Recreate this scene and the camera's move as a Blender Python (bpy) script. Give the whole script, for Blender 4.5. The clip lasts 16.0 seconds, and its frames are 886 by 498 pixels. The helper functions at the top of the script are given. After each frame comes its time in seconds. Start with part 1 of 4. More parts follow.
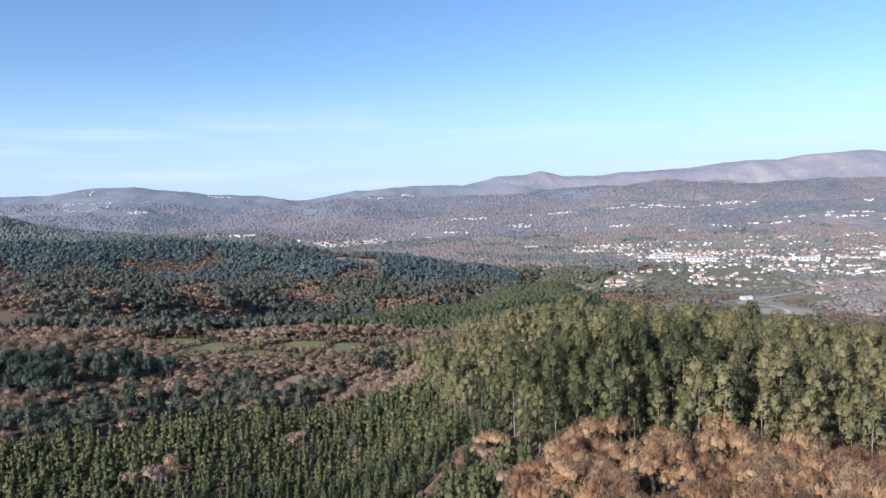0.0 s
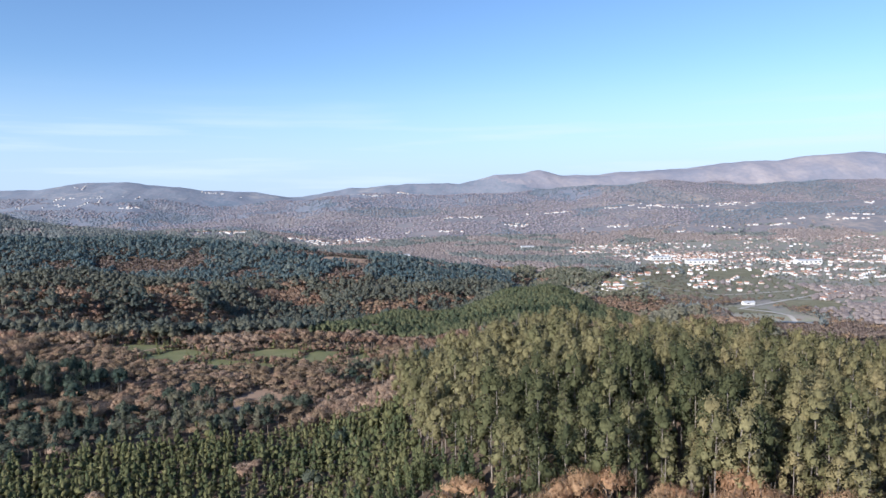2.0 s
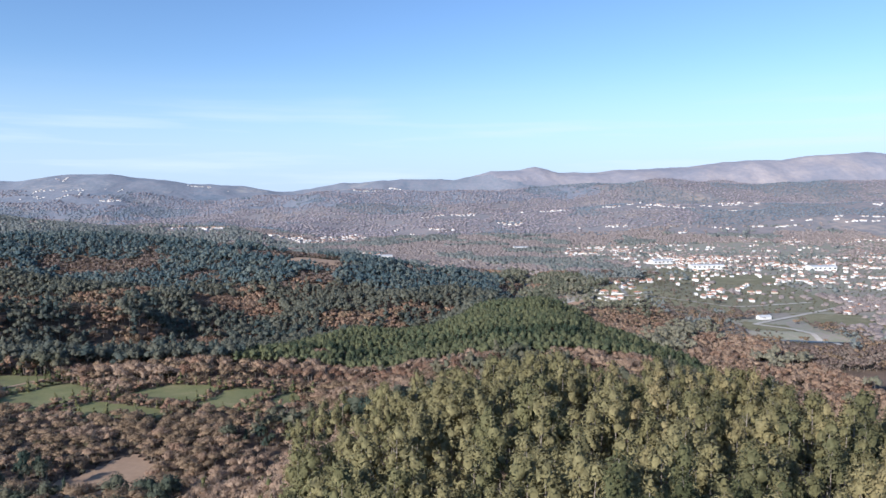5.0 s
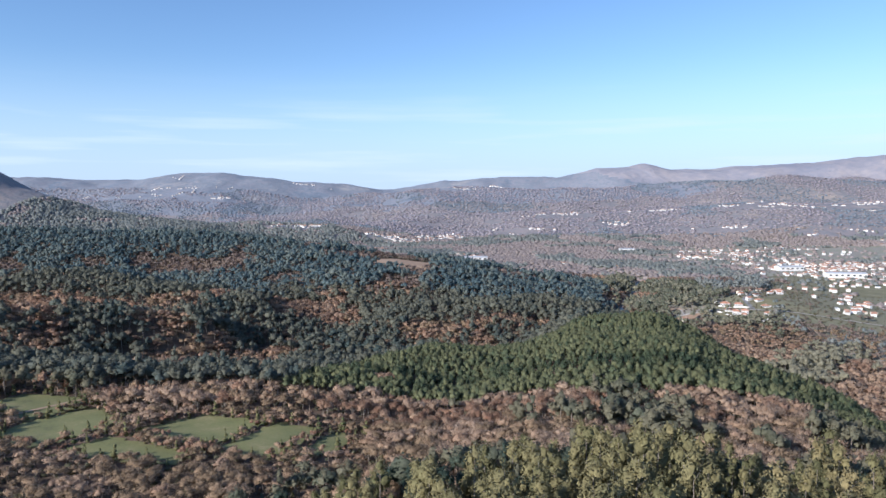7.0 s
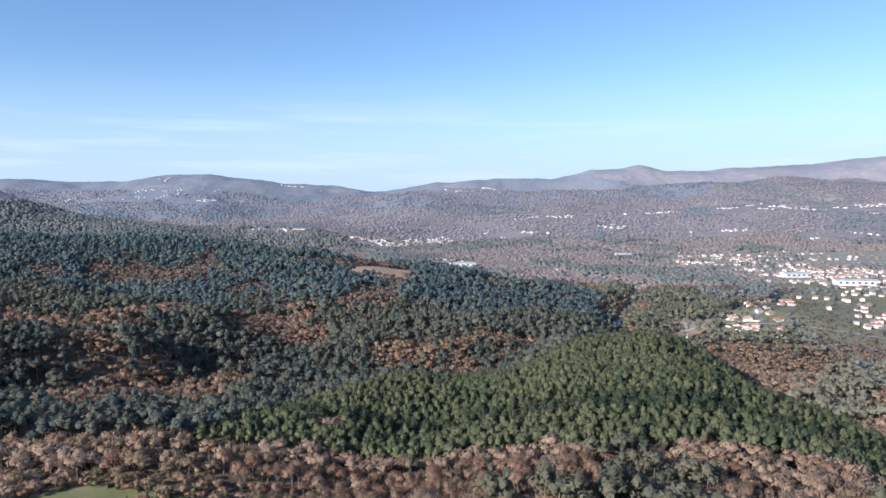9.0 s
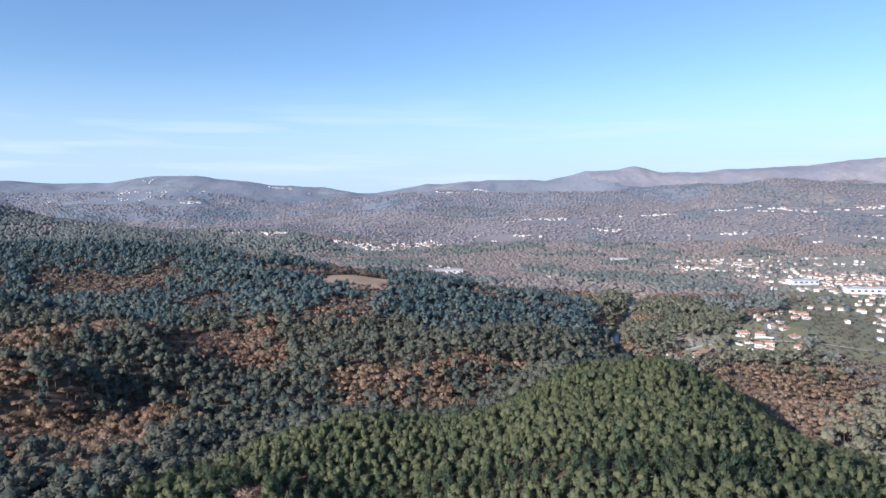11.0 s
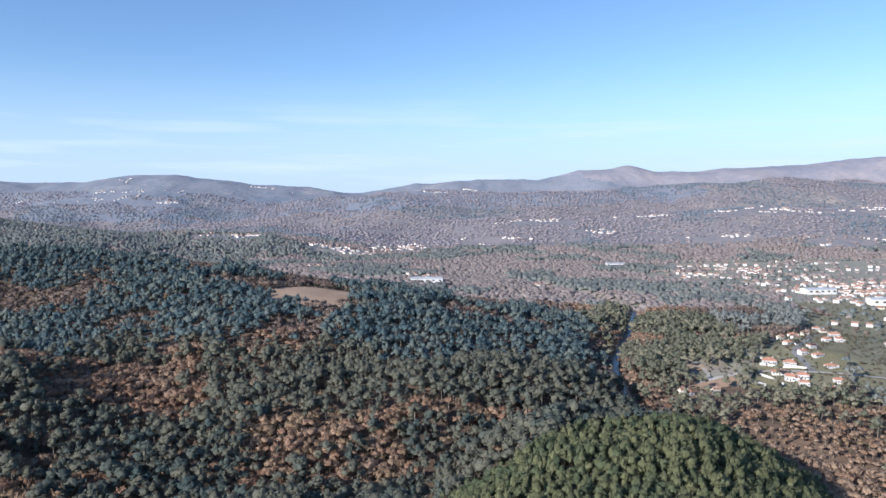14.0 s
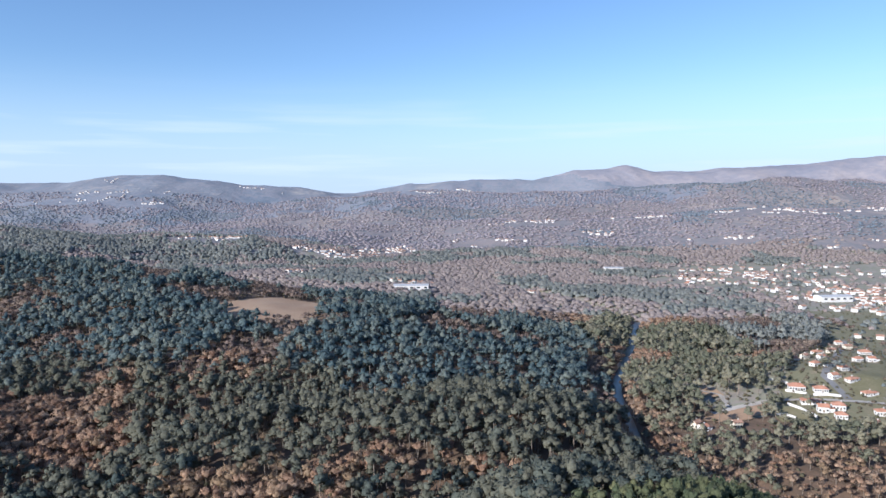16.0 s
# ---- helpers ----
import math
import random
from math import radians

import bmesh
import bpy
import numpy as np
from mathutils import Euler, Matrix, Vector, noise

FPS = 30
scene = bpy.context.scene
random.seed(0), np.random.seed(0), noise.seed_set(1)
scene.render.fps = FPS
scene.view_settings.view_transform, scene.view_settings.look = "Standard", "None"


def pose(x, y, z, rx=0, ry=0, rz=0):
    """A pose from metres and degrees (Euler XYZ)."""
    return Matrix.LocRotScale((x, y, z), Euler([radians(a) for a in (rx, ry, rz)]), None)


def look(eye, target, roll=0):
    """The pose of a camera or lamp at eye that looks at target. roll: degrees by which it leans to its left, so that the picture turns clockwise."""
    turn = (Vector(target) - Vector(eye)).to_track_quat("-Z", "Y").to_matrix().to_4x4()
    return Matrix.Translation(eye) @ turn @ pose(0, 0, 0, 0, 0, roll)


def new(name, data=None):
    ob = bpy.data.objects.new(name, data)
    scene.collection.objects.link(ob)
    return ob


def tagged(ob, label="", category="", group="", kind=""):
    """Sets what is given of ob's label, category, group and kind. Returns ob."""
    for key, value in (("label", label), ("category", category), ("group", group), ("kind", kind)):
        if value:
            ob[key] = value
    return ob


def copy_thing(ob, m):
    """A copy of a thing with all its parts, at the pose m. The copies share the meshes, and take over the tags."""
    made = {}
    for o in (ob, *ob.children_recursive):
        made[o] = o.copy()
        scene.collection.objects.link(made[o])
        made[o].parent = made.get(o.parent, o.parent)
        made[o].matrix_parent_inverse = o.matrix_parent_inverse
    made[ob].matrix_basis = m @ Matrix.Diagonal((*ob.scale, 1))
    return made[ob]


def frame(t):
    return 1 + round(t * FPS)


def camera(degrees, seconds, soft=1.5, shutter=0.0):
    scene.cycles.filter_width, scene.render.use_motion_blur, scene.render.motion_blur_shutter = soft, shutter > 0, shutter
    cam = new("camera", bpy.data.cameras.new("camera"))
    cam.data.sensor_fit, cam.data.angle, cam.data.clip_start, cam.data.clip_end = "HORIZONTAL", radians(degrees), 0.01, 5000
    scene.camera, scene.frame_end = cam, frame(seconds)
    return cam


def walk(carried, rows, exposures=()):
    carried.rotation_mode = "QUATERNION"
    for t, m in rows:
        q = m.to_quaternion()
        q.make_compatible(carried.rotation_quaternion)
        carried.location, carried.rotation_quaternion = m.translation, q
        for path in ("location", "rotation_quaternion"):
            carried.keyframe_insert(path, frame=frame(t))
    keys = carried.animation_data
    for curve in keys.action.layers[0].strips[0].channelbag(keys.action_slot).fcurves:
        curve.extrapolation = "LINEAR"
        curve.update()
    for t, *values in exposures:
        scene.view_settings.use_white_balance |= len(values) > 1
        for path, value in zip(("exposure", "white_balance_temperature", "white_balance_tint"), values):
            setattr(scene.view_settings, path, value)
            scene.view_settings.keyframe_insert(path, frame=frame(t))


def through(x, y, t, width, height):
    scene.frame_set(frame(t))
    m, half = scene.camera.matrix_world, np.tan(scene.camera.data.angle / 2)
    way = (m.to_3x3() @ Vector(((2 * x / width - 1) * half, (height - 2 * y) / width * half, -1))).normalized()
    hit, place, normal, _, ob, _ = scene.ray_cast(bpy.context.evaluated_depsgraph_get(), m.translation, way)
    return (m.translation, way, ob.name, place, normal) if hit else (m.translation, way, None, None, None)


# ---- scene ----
cam = camera(65.1, 16.0)
METRES, EYE, TILT, LEAN, TURN = 570.0, 152.0, -4.7, 0.0, -4.5
ROWS = [
    (0.0, 0.0, 0.0, 0.0, 0.02, 0.6, 1.48),
    (0.5, 0.004, 0.0167, 0.0015, -0.05, 0.58, 1.35),
    (1.0, 0.0077, 0.0323, 0.0028, -0.12, 0.54, 1.22),
    (1.5, 0.0116, 0.0492, 0.0042, -0.18, 0.49, 1.08),
    (2.0, 0.0155, 0.0659, 0.0056, -0.22, 0.44, 0.94),
    (2.3, 0.0179, 0.0763, 0.0065, -0.24, 0.415, 0.855),
    (2.4, 0.0188, 0.0801, 0.0068, -0.245, 0.408, 0.83),
    (2.5, 0.0199, 0.0847, 0.0072, -0.25, 0.4, 0.8),
    (2.6, 0.0212, 0.0901, 0.0077, -0.26, 0.38, 0.755),
    (2.7, 0.0227, 0.0968, 0.0082, -0.27, 0.362, 0.71),
    (2.8, 0.0243, 0.1036, 0.0088, -0.28, 0.345, 0.665),
    (3.0, 0.0274, 0.1171, 0.01, -0.3, 0.31, 0.58),
    (3.5, 0.035, 0.1507, 0.0128, -0.35, 0.24, 0.43),
    (4.0, 0.0428, 0.1842, 0.0156, -0.36, 0.18, 0.32),
    (4.5, 0.0506, 0.2178, 0.018, -0.37, 0.16, 0.28),
    (5.0, 0.0578, 0.2506, 0.0208, -0.44, 0.14, 0.27),
    (5.1, 0.0588, 0.2573, 0.0214, 4.43, 0.12, 0.0),
    (5.2, 0.0597, 0.264, 0.022, 8.1, 0.1, -0.4),
    (7.5, 0.0757, 0.4182, 0.0352, 7.99, -0.07, -0.49),
    (8.0, 0.078, 0.4519, 0.0381, 7.87, -0.03, -0.46),
    (8.5, 0.0804, 0.4857, 0.0408, 7.75, 0.03, -0.44),
    (9.0, 0.0828, 0.5195, 0.0434, 7.62, 0.11, -0.41),
    (11.5, 0.0941, 0.6865, 0.0583, 7.06, 0.26, -0.35),
    (12.0, 0.0964, 0.72, 0.0611, 6.97, 0.26, -0.35),
    (12.5, 0.0987, 0.7538, 0.0638, 6.9, 0.26, -0.35),
    (13.0, 0.101, 0.7872, 0.0666, 6.79, 0.26, -0.33),
    (13.5, 0.1033, 0.8205, 0.0694, 6.68, 0.26, -0.31),
    (14.0, 0.1054, 0.854, 0.072, 6.57, 0.24, -0.32),
    (14.5, 0.1077, 0.8875, 0.0745, 6.5, 0.23, -0.3),
    (15.0, 0.1099, 0.921, 0.0775, 6.39, 0.24, -0.3),
    (15.5, 0.1122, 0.9543, 0.08, 6.35, 0.25, -0.25),
    (16.0, 0.1146, 0.9875, 0.0827, 6.27, 0.27, -0.24),
]
walk(cam, [(t, pose(0, 0, EYE, TILT, LEAN, TURN) @ pose(METRES * x, METRES * y, METRES * z, 90 + pitch, roll, yaw)) for t, x, y, z, yaw, pitch, roll in ROWS],
     [(0.0, 0.85, 5550, 13), (16.0, 0.85, 5550, 13)])

# ---- light ----
SUN_FROM = Vector((-0.71, -0.63, 0.43)).normalized()
sun_data = bpy.data.lights.new("sun", "SUN")
sun_data.energy, sun_data.angle, sun_data.color = 3.9, radians(0.6), (1.0, 0.90, 0.76)
sun = new("sun", sun_data)
sun.matrix_world = look(SUN_FROM * 100, (0, 0, 0))

world = bpy.data.worlds.new("world")
scene.world = world
world.use_nodes = True
wn, wl = world.node_tree.nodes, world.node_tree.links
wn.clear()
sky = wn.new("ShaderNodeTexSky")
sky.sky_type, sky.sun_disc = "NISHITA", False
sky.sun_elevation, sky.sun_rotation = math.asin(SUN_FROM.z), math.atan2(SUN_FROM.x, SUN_FROM.y)
sky.altitude, sky.air_density, sky.dust_density, sky.ozone_density = 300, 1.0, 0.25, 3.0
# thin streaks of cirrus low over the horizon
geo = wn.new("ShaderNodeTexCoord")
sep = wn.new("ShaderNodeSeparateXYZ")
wl.new(geo.outputs["Generated"], sep.inputs[0])
stretch = wn.new("ShaderNodeMapping")
stretch.inputs["Scale"].default_value = (2.2, 2.2, 34.0)
stretch.inputs["Rotation"].default_value = (0.0, 0.045, 0.0)
wl.new(geo.outputs["Generated"], stretch.inputs[0])
streak = wn.new("ShaderNodeTexNoise")
streak.inputs["Scale"].default_value, streak.inputs["Detail"].default_value = 1.6, 5.0
wl.new(stretch.outputs[0], streak.inputs["Vector"])
shape = wn.new("ShaderNodeMapRange")
shape.inputs[1].default_value, shape.inputs[2].default_value, shape.inputs[4].default_value = 0.51, 0.74, 0.65
wl.new(streak.outputs[0], shape.inputs[0])
band = wn.new("ShaderNodeMapRange")
band.interpolation_type = "SMOOTHSTEP"
band.inputs[1].default_value, band.inputs[2].default_value = 0.16, 0.06
wl.new(sep.outputs[2], band.inputs[0])
veil = wn.new("ShaderNodeMath")
veil.operation = "MULTIPLY"
wl.new(shape.outputs[0], veil.inputs[0])
wl.new(band.outputs[0], veil.inputs[1])
low = wn.new("ShaderNodeMapRange")
low.interpolation_type = "SMOOTHSTEP"
low.inputs[1].default_value, low.inputs[2].default_value, low.inputs[4].default_value = 0.19, -0.01, 0.9
wl.new(sep.outputs[2], low.inputs[0])
haze = wn.new("ShaderNodeMix")
haze.data_type = "RGBA"
wl.new(low.outputs[0], haze.inputs[0])
wl.new(sky.outputs[0], haze.inputs[6])
haze.inputs[7].default_value = (4.1, 5.0, 5.95, 1)
back = wn.new("ShaderNodeBackground")
back.inputs[1].default_value = 0.085
streaks = wn.new("ShaderNodeMix")
streaks.data_type = "RGBA"
wl.new(veil.outputs[0], streaks.inputs[0])
wl.new(haze.outputs[2], streaks.inputs[6])
streaks.inputs[7].default_value = (5.7, 6.2, 6.8, 1)
wl.new(streaks.outputs[2], back.inputs[0])
wout = wn.new("ShaderNodeOutputWorld")
wl.new(back.outputs[0], wout.inputs[0])


# ---- materials ----
def nodes_of(name):
    m = bpy.data.materials.new(name)
    m.use_nodes = True
    n, l = m.node_tree.nodes, m.node_tree.links
    n.clear()
    out = n.new("ShaderNodeOutputMaterial")
    return m, n, l, out


def ramp_node(n, stops):
    r = n.new("ShaderNodeValToRGB")
    e = r.color_ramp.elements
    e[0].position, e[0].color = stops[0][0], (*stops[0][1], 1)
    e[1].position, e[1].color = stops[-1][0], (*stops[-1][1], 1)
    for p, c in stops[1:-1]:
        k = e.new(p)
        k.color = (*c, 1)
    return r


def foliage(name, stops, through=0.25, rough=0.75):
    """Leaves: the tree's own tint, each spray a little lighter or darker, stands differing at a large scale."""
    m, n, l, out = nodes_of(name)
    tint = n.new("ShaderNodeAttribute")
    tint.attribute_name = "tint"
    info = n.new("ShaderNodeObjectInfo")
    geom = n.new("ShaderNodeNewGeometry")
    stand = n.new("ShaderNodeTexNoise")
    stand.inputs["Scale"].default_value, stand.inputs["Detail"].default_value = 0.018, 3.0
    l.new(geom.outputs["Position"], stand.inputs["Vector"])
    a = n.new("ShaderNodeMath"); a.operation = "ADD"
    l.new(tint.outputs["Fac"], a.inputs[0]); l.new(info.outputs["Random"], a.inputs[1])
    b = n.new("ShaderNodeMath"); b.operation = "MULTIPLY_ADD"
    l.new(a.outputs[0], b.inputs[0]); b.inputs[1].default_value = 0.55
    c = n.new("ShaderNodeMath"); c.operation = "MULTIPLY_ADD"
    l.new(stand.outputs[0], c.inputs[0]); c.inputs[1].default_value, c.inputs[2].default_value = 0.7, -0.12
    l.new(c.outputs[0], b.inputs[2])
    r = ramp_node(n, stops)
    l.new(b.outputs[0], r.inputs[0])
    bright = n.new("ShaderNodeMapRange")
    bright.inputs[3].default_value, bright.inputs[4].default_value = 1.5, 1.8
    l.new(geom.outputs["Random Per Island"], bright.inputs[0])
    mul = n.new("ShaderNodeMix"); mul.data_type, mul.blend_type = "RGBA", "MULTIPLY"
    mul.inputs[0].default_value = 1.0
    l.new(r.outputs[0], mul.inputs[6]); l.new(bright.outputs[0], mul.inputs[7])
    grain = n.new("ShaderNodeTexNoise")
    grain.inputs["Scale"].default_value, grain.inputs["Detail"].default_value, grain.inputs["Roughness"].default_value = 1.1, 4.0, 0.65
    l.new(geom.outputs["Position"], grain.inputs["Vector"])
    fleck = n.new("ShaderNodeMapRange")
    fleck.inputs[1].default_value, fleck.inputs[2].default_value = 0.32, 0.68
    fleck.inputs[3].default_value, fleck.inputs[4].default_value = 0.70, 1.30
    l.new(grain.outputs[0], fleck.inputs[0])
    leafy = n.new("ShaderNodeMix"); leafy.data_type, leafy.blend_type = "RGBA", "MULTIPLY"
    leafy.inputs[0].default_value = 1.0
    l.new(mul.outputs[2], leafy.inputs[6]); l.new(fleck.outputs[0], leafy.inputs[7])
    relief = n.new("ShaderNodeBump")
    relief.inputs["Strength"].default_value, relief.inputs["Distance"].default_value = 0.4, 0.4
    l.new(grain.outputs[0], relief.inputs["Height"])
    d = n.new("ShaderNodeBsdfPrincipled")
    d.inputs["Roughness"].default_value = rough
    d.inputs["Specular IOR Level"].default_value = 0.08
    t = n.new("ShaderNodeBsdfTranslucent")
    l.new(leafy.outputs[2], d.inputs["Base Color"]); l.new(leafy.outputs[2], t.inputs[0])
    l.new(relief.outputs[0], d.inputs["Normal"])
    mix = n.new("ShaderNodeMixShader")
    mix.inputs[0].default_value = through
    l.new(d.outputs[0], mix.inputs[1]); l.new(t.outputs[0], mix.inputs[2])
    l.new(mix.outputs[0], out.inputs[0])
    return m


def surface(name, stops, scale, fine, rough=0.9, bump=0.3, detail=6.0, distance=0.3):
    """A plain natural surface: a ramp over coarse noise, broken by finer noise, with a little relief."""
    m, n, l, out = nodes_of(name)
    geom = n.new("ShaderNodeNewGeometry")
    big = n.new("ShaderNodeTexNoise")
    big.inputs["Scale"].default_value, big.inputs["Detail"].default_value = scale, detail
    small = n.new("ShaderNodeTexNoise")
    small.inputs["Scale"].default_value, small.inputs["Detail"].default_value = fine, 4.0
    for k in (big, small):
        l.new(geom.outputs["Position"], k.inputs["Vector"])
    a = n.new("ShaderNodeMath"); a.operation = "MULTIPLY_ADD"
    l.new(small.outputs[0], a.inputs[0]); a.inputs[1].default_value = 0.5
    b = n.new("ShaderNodeMath"); b.operation = "SUBTRACT"
    l.new(big.outputs[0], b.inputs[0]); b.inputs[1].default_value = 0.25
    l.new(b.outputs[0], a.inputs[2])
    r = ramp_node(n, stops)
    l.new(a.outputs[0], r.inputs[0])
    p = n.new("ShaderNodeBsdfPrincipled")
    p.inputs["Roughness"].default_value = rough
    l.new(r.outputs[0], p.inputs["Base Color"])
    bp = n.new("ShaderNodeBump")
    bp.inputs["Strength"].default_value, bp.inputs["Distance"].default_value = bump, distance
    l.new(small.outputs[0], bp.inputs["Height"])
    l.new(bp.outputs[0], p.inputs["Normal"])
    l.new(p.outputs[0], out.inputs[0])
    return m


LEAF_EUC = foliage("eucalyptus_leaves", [(0.2, (0.036, 0.041, 0.020)), (0.55, (0.076, 0.076, 0.035)), (0.9, (0.132, 0.116, 0.056))], through=0.18)
LEAF_PALE = foliage("pale_eucalyptus_leaves", [(0.2, (0.076, 0.074, 0.036)), (0.55, (0.130, 0.115, 0.054)), (0.9, (0.190, 0.152, 0.076))], through=0.22)
LEAF_YOUNG = foliage("young_leaves", [(0.2, (0.028, 0.039, 0.022)), (0.5, (0.056, 0.065, 0.030)), (0.9, (0.104, 0.100, 0.044))], through=0.2)
LEAF_PINE = foliage("pine_needles", [(0.2, (0.038, 0.055, 0.037)), (0.55, (0.064, 0.080, 0.046)), (0.9, (0.112, 0.116, 0.060))], through=0.38)
LEAF_MIX = foliage("blue_green_foliage", [(0.2, (0.036, 0.052, 0.040)), (0.55, (0.060, 0.073, 0.052)), (0.9, (0.116, 0.108, 0.072))], through=0.38)
# slope green darkened for shade between crowns, bluer than LEAF_MIX for haze
LEAF_SLOPE = foliage("hazed_slope_foliage", [(0.2, (0.034, 0.051, 0.050)), (0.55, (0.054, 0.071, 0.065)), (0.9, (0.104, 0.104, 0.078))], through=0.38)
# hill green, lighter and bluer again to paint haze
LEAF_HILL = foliage("hazed_hill_foliage", [(0.2, (0.048, 0.074, 0.082)), (0.55, (0.074, 0.103, 0.107)), (0.9, (0.124, 0.140, 0.122))], through=0.38)
LEAF_BANK = foliage("olive_foliage", [(0.2, (0.074, 0.084, 0.058)), (0.55, (0.115, 0.118, 0.082)), (0.9, (0.175, 0.164, 0.116))], through=0.38)
# east and valley green, paled and blued in place of haze
LEAF_EAST = foliage("hazed_green_foliage", [(0.2, (0.090, 0.112, 0.115)), (0.55, (0.126, 0.145, 0.142)), (0.9, (0.180, 0.186, 0.168))], through=0.38)
# far pines: pale blue because haze is put into the leaf colour
LEAF_VALE = foliage("hazed_pine_foliage", [(0.2, (0.125, 0.155, 0.185)), (0.55, (0.165, 0.190, 0.212)), (0.9, (0.215, 0.222, 0.225))], through=0.38)
LEAF_OAK = foliage("dry_oak_leaves", [(0.15, (0.175, 0.094, 0.052)), (0.4, (0.260, 0.152, 0.084)), (0.65, (0.315, 0.205, 0.116)), (0.9, (0.25, 0.185, 0.104))], through=0.38)
LEAF_BARE = foliage("bare_twigs", [(0.15, (0.152, 0.088, 0.060)), (0.5, (0.212, 0.138, 0.093)), (0.9, (0.262, 0.190, 0.134))], through=0.38)
LEAF_RUST = foliage("rusty_leaves", [(0.1, (0.128, 0.066, 0.046)), (0.35, (0.186, 0.106, 0.071)), (0.6, (0.232, 0.148, 0.100)), (0.8, (0.262, 0.186, 0.125)), (0.95, (0.185, 0.134, 0.086))], through=0.38)
# rust greyed for haze on the deeper hill
LEAF_GREYED = foliage("greyed_brown_twigs", [(0.15, (0.110, 0.088, 0.076)), (0.5, (0.155, 0.116, 0.096)), (0.9, (0.195, 0.155, 0.122))], through=0.38)
LEAF_SCRUB = foliage("scrub", [(0.15, (0.056, 0.054, 0.038)), (0.45, (0.090, 0.074, 0.055)), (0.7, (0.124, 0.098, 0.074)), (0.95, (0.094, 0.090, 0.056))], through=0.38)
# valley twigs, lighter and greyer with haze put into the colour
LEAF_WINTER = foliage("hazed_winter_twigs", [(0.2, (0.160, 0.136, 0.131)), (0.5, (0.206, 0.170, 0.160)), (0.9, (0.252, 0.212, 0.192))], through=0.38)
# far twigs lifted and greyed to imitate haze
LEAF_FAR = foliage("hazed_far_twigs", [(0.2, (0.190, 0.184, 0.210)), (0.5, (0.240, 0.212, 0.226)), (0.9, (0.295, 0.255, 0.248))], through=0.38)
BARK = surface("bark", [(0.2, (0.10, 0.078, 0.058)), (0.8, (0.30, 0.25, 0.20))], 0.8, 6.0)
PALE_BARK = surface("pale_bark", [(0.2, (0.16, 0.13, 0.10)), (0.8, (0.36, 0.31, 0.25))], 0.8, 6.0)

SOIL = surface("scrub_soil", [(0.15, (0.050, 0.040, 0.028)), (0.4, (0.105, 0.072, 0.048)), (0.6, (0.16, 0.105, 0.068)), (0.85, (0.24, 0.175, 0.12))], 0.03, 0.35, bump=0.6)
# valley floor raised a little in tone for haze
PLAIN = surface("valley_floor", [(0.15, (0.172, 0.167, 0.127)), (0.4, (0.282, 0.244, 0.205)), (0.55, (0.236, 0.236, 0.159)), (0.7, (0.333, 0.278, 0.244)), (0.9, (0.402, 0.345, 0.265))], 0.02, 0.16, bump=0.5)
# farthest range: haze painted in as bluer, paler ground
RANGE = surface("hazed_range", [(0.2, (0.127, 0.163, 0.201)), (0.36, (0.178, 0.205, 0.244)), (0.46, (0.236, 0.236, 0.260)), (0.56, (0.184, 0.207, 0.241)), (0.66, (0.259, 0.255, 0.267)), (0.85, (0.356, 0.339, 0.316))], 0.0045, 0.04, bump=0.8, distance=4.0)
# wooded hillside ground, paled and greyed to carry haze
HILLS = surface("hazed_woods_hillside", [(0.2, (0.121, 0.146, 0.158)), (0.36, (0.185, 0.182, 0.190)), (0.46, (0.264, 0.224, 0.213)), (0.56, (0.196, 0.190, 0.195)), (0.66, (0.291, 0.248, 0.224)), (0.85, (0.381, 0.323, 0.264))], 0.0045, 0.04, bump=0.8, distance=4.0)
# bare upper slopes with the blue of haze mixed in
MOUNTAIN = surface("hazed_bare_mountain", [(0.15, (0.193, 0.207, 0.251)), (0.5, (0.280, 0.265, 0.285)), (0.85, (0.425, 0.362, 0.333))], 0.004, 0.03, bump=0.8, distance=6.0)


# ---- lie of the land ----
def lattice(ix, iy, seed):
    h = (ix * 374761393 + iy * 668265263 + seed * 1442695041) & 0xFFFFFFFF
    h = ((h ^ (h >> 13)) * 1274126177) & 0xFFFFFFFF
    return ((h ^ (h >> 16)) & 0xFFFF) / 65535.0


def value_noise(x, y, size, seed=0):
    u, v = np.asarray(x, float) / size + 1000, np.asarray(y, float) / size + 1000
    iu, iv = np.floor(u).astype(np.int64), np.floor(v).astype(np.int64)
    fu, fv = u - iu, v - iv
    fu, fv = fu * fu * (3 - 2 * fu), fv * fv * (3 - 2 * fv)
    a, b = lattice(iu, iv, seed), lattice(iu + 1, iv, seed)
    c, d = lattice(iu, iv + 1, seed), lattice(iu + 1, iv + 1, seed)
    return (a * (1 - fu) + b * fu) * (1 - fv) + (c * (1 - fu) + d * fu) * fv


def fbm(x, y, size, octaves=4, seed=0):
    total, amp, s = 0.0, 0.5, size
    for k in range(octaves):
        total = total + amp * (value_noise(x, y, s, seed + k) - 0.5) * 2
        amp, s = amp * 0.5, s * 0.5
    return total


def sigm(v):
    return 1 / (1 + np.exp(-np.clip(v, -40, 40)))


# the plan is drawn in units of PLAN metres
PLAN = 0.95
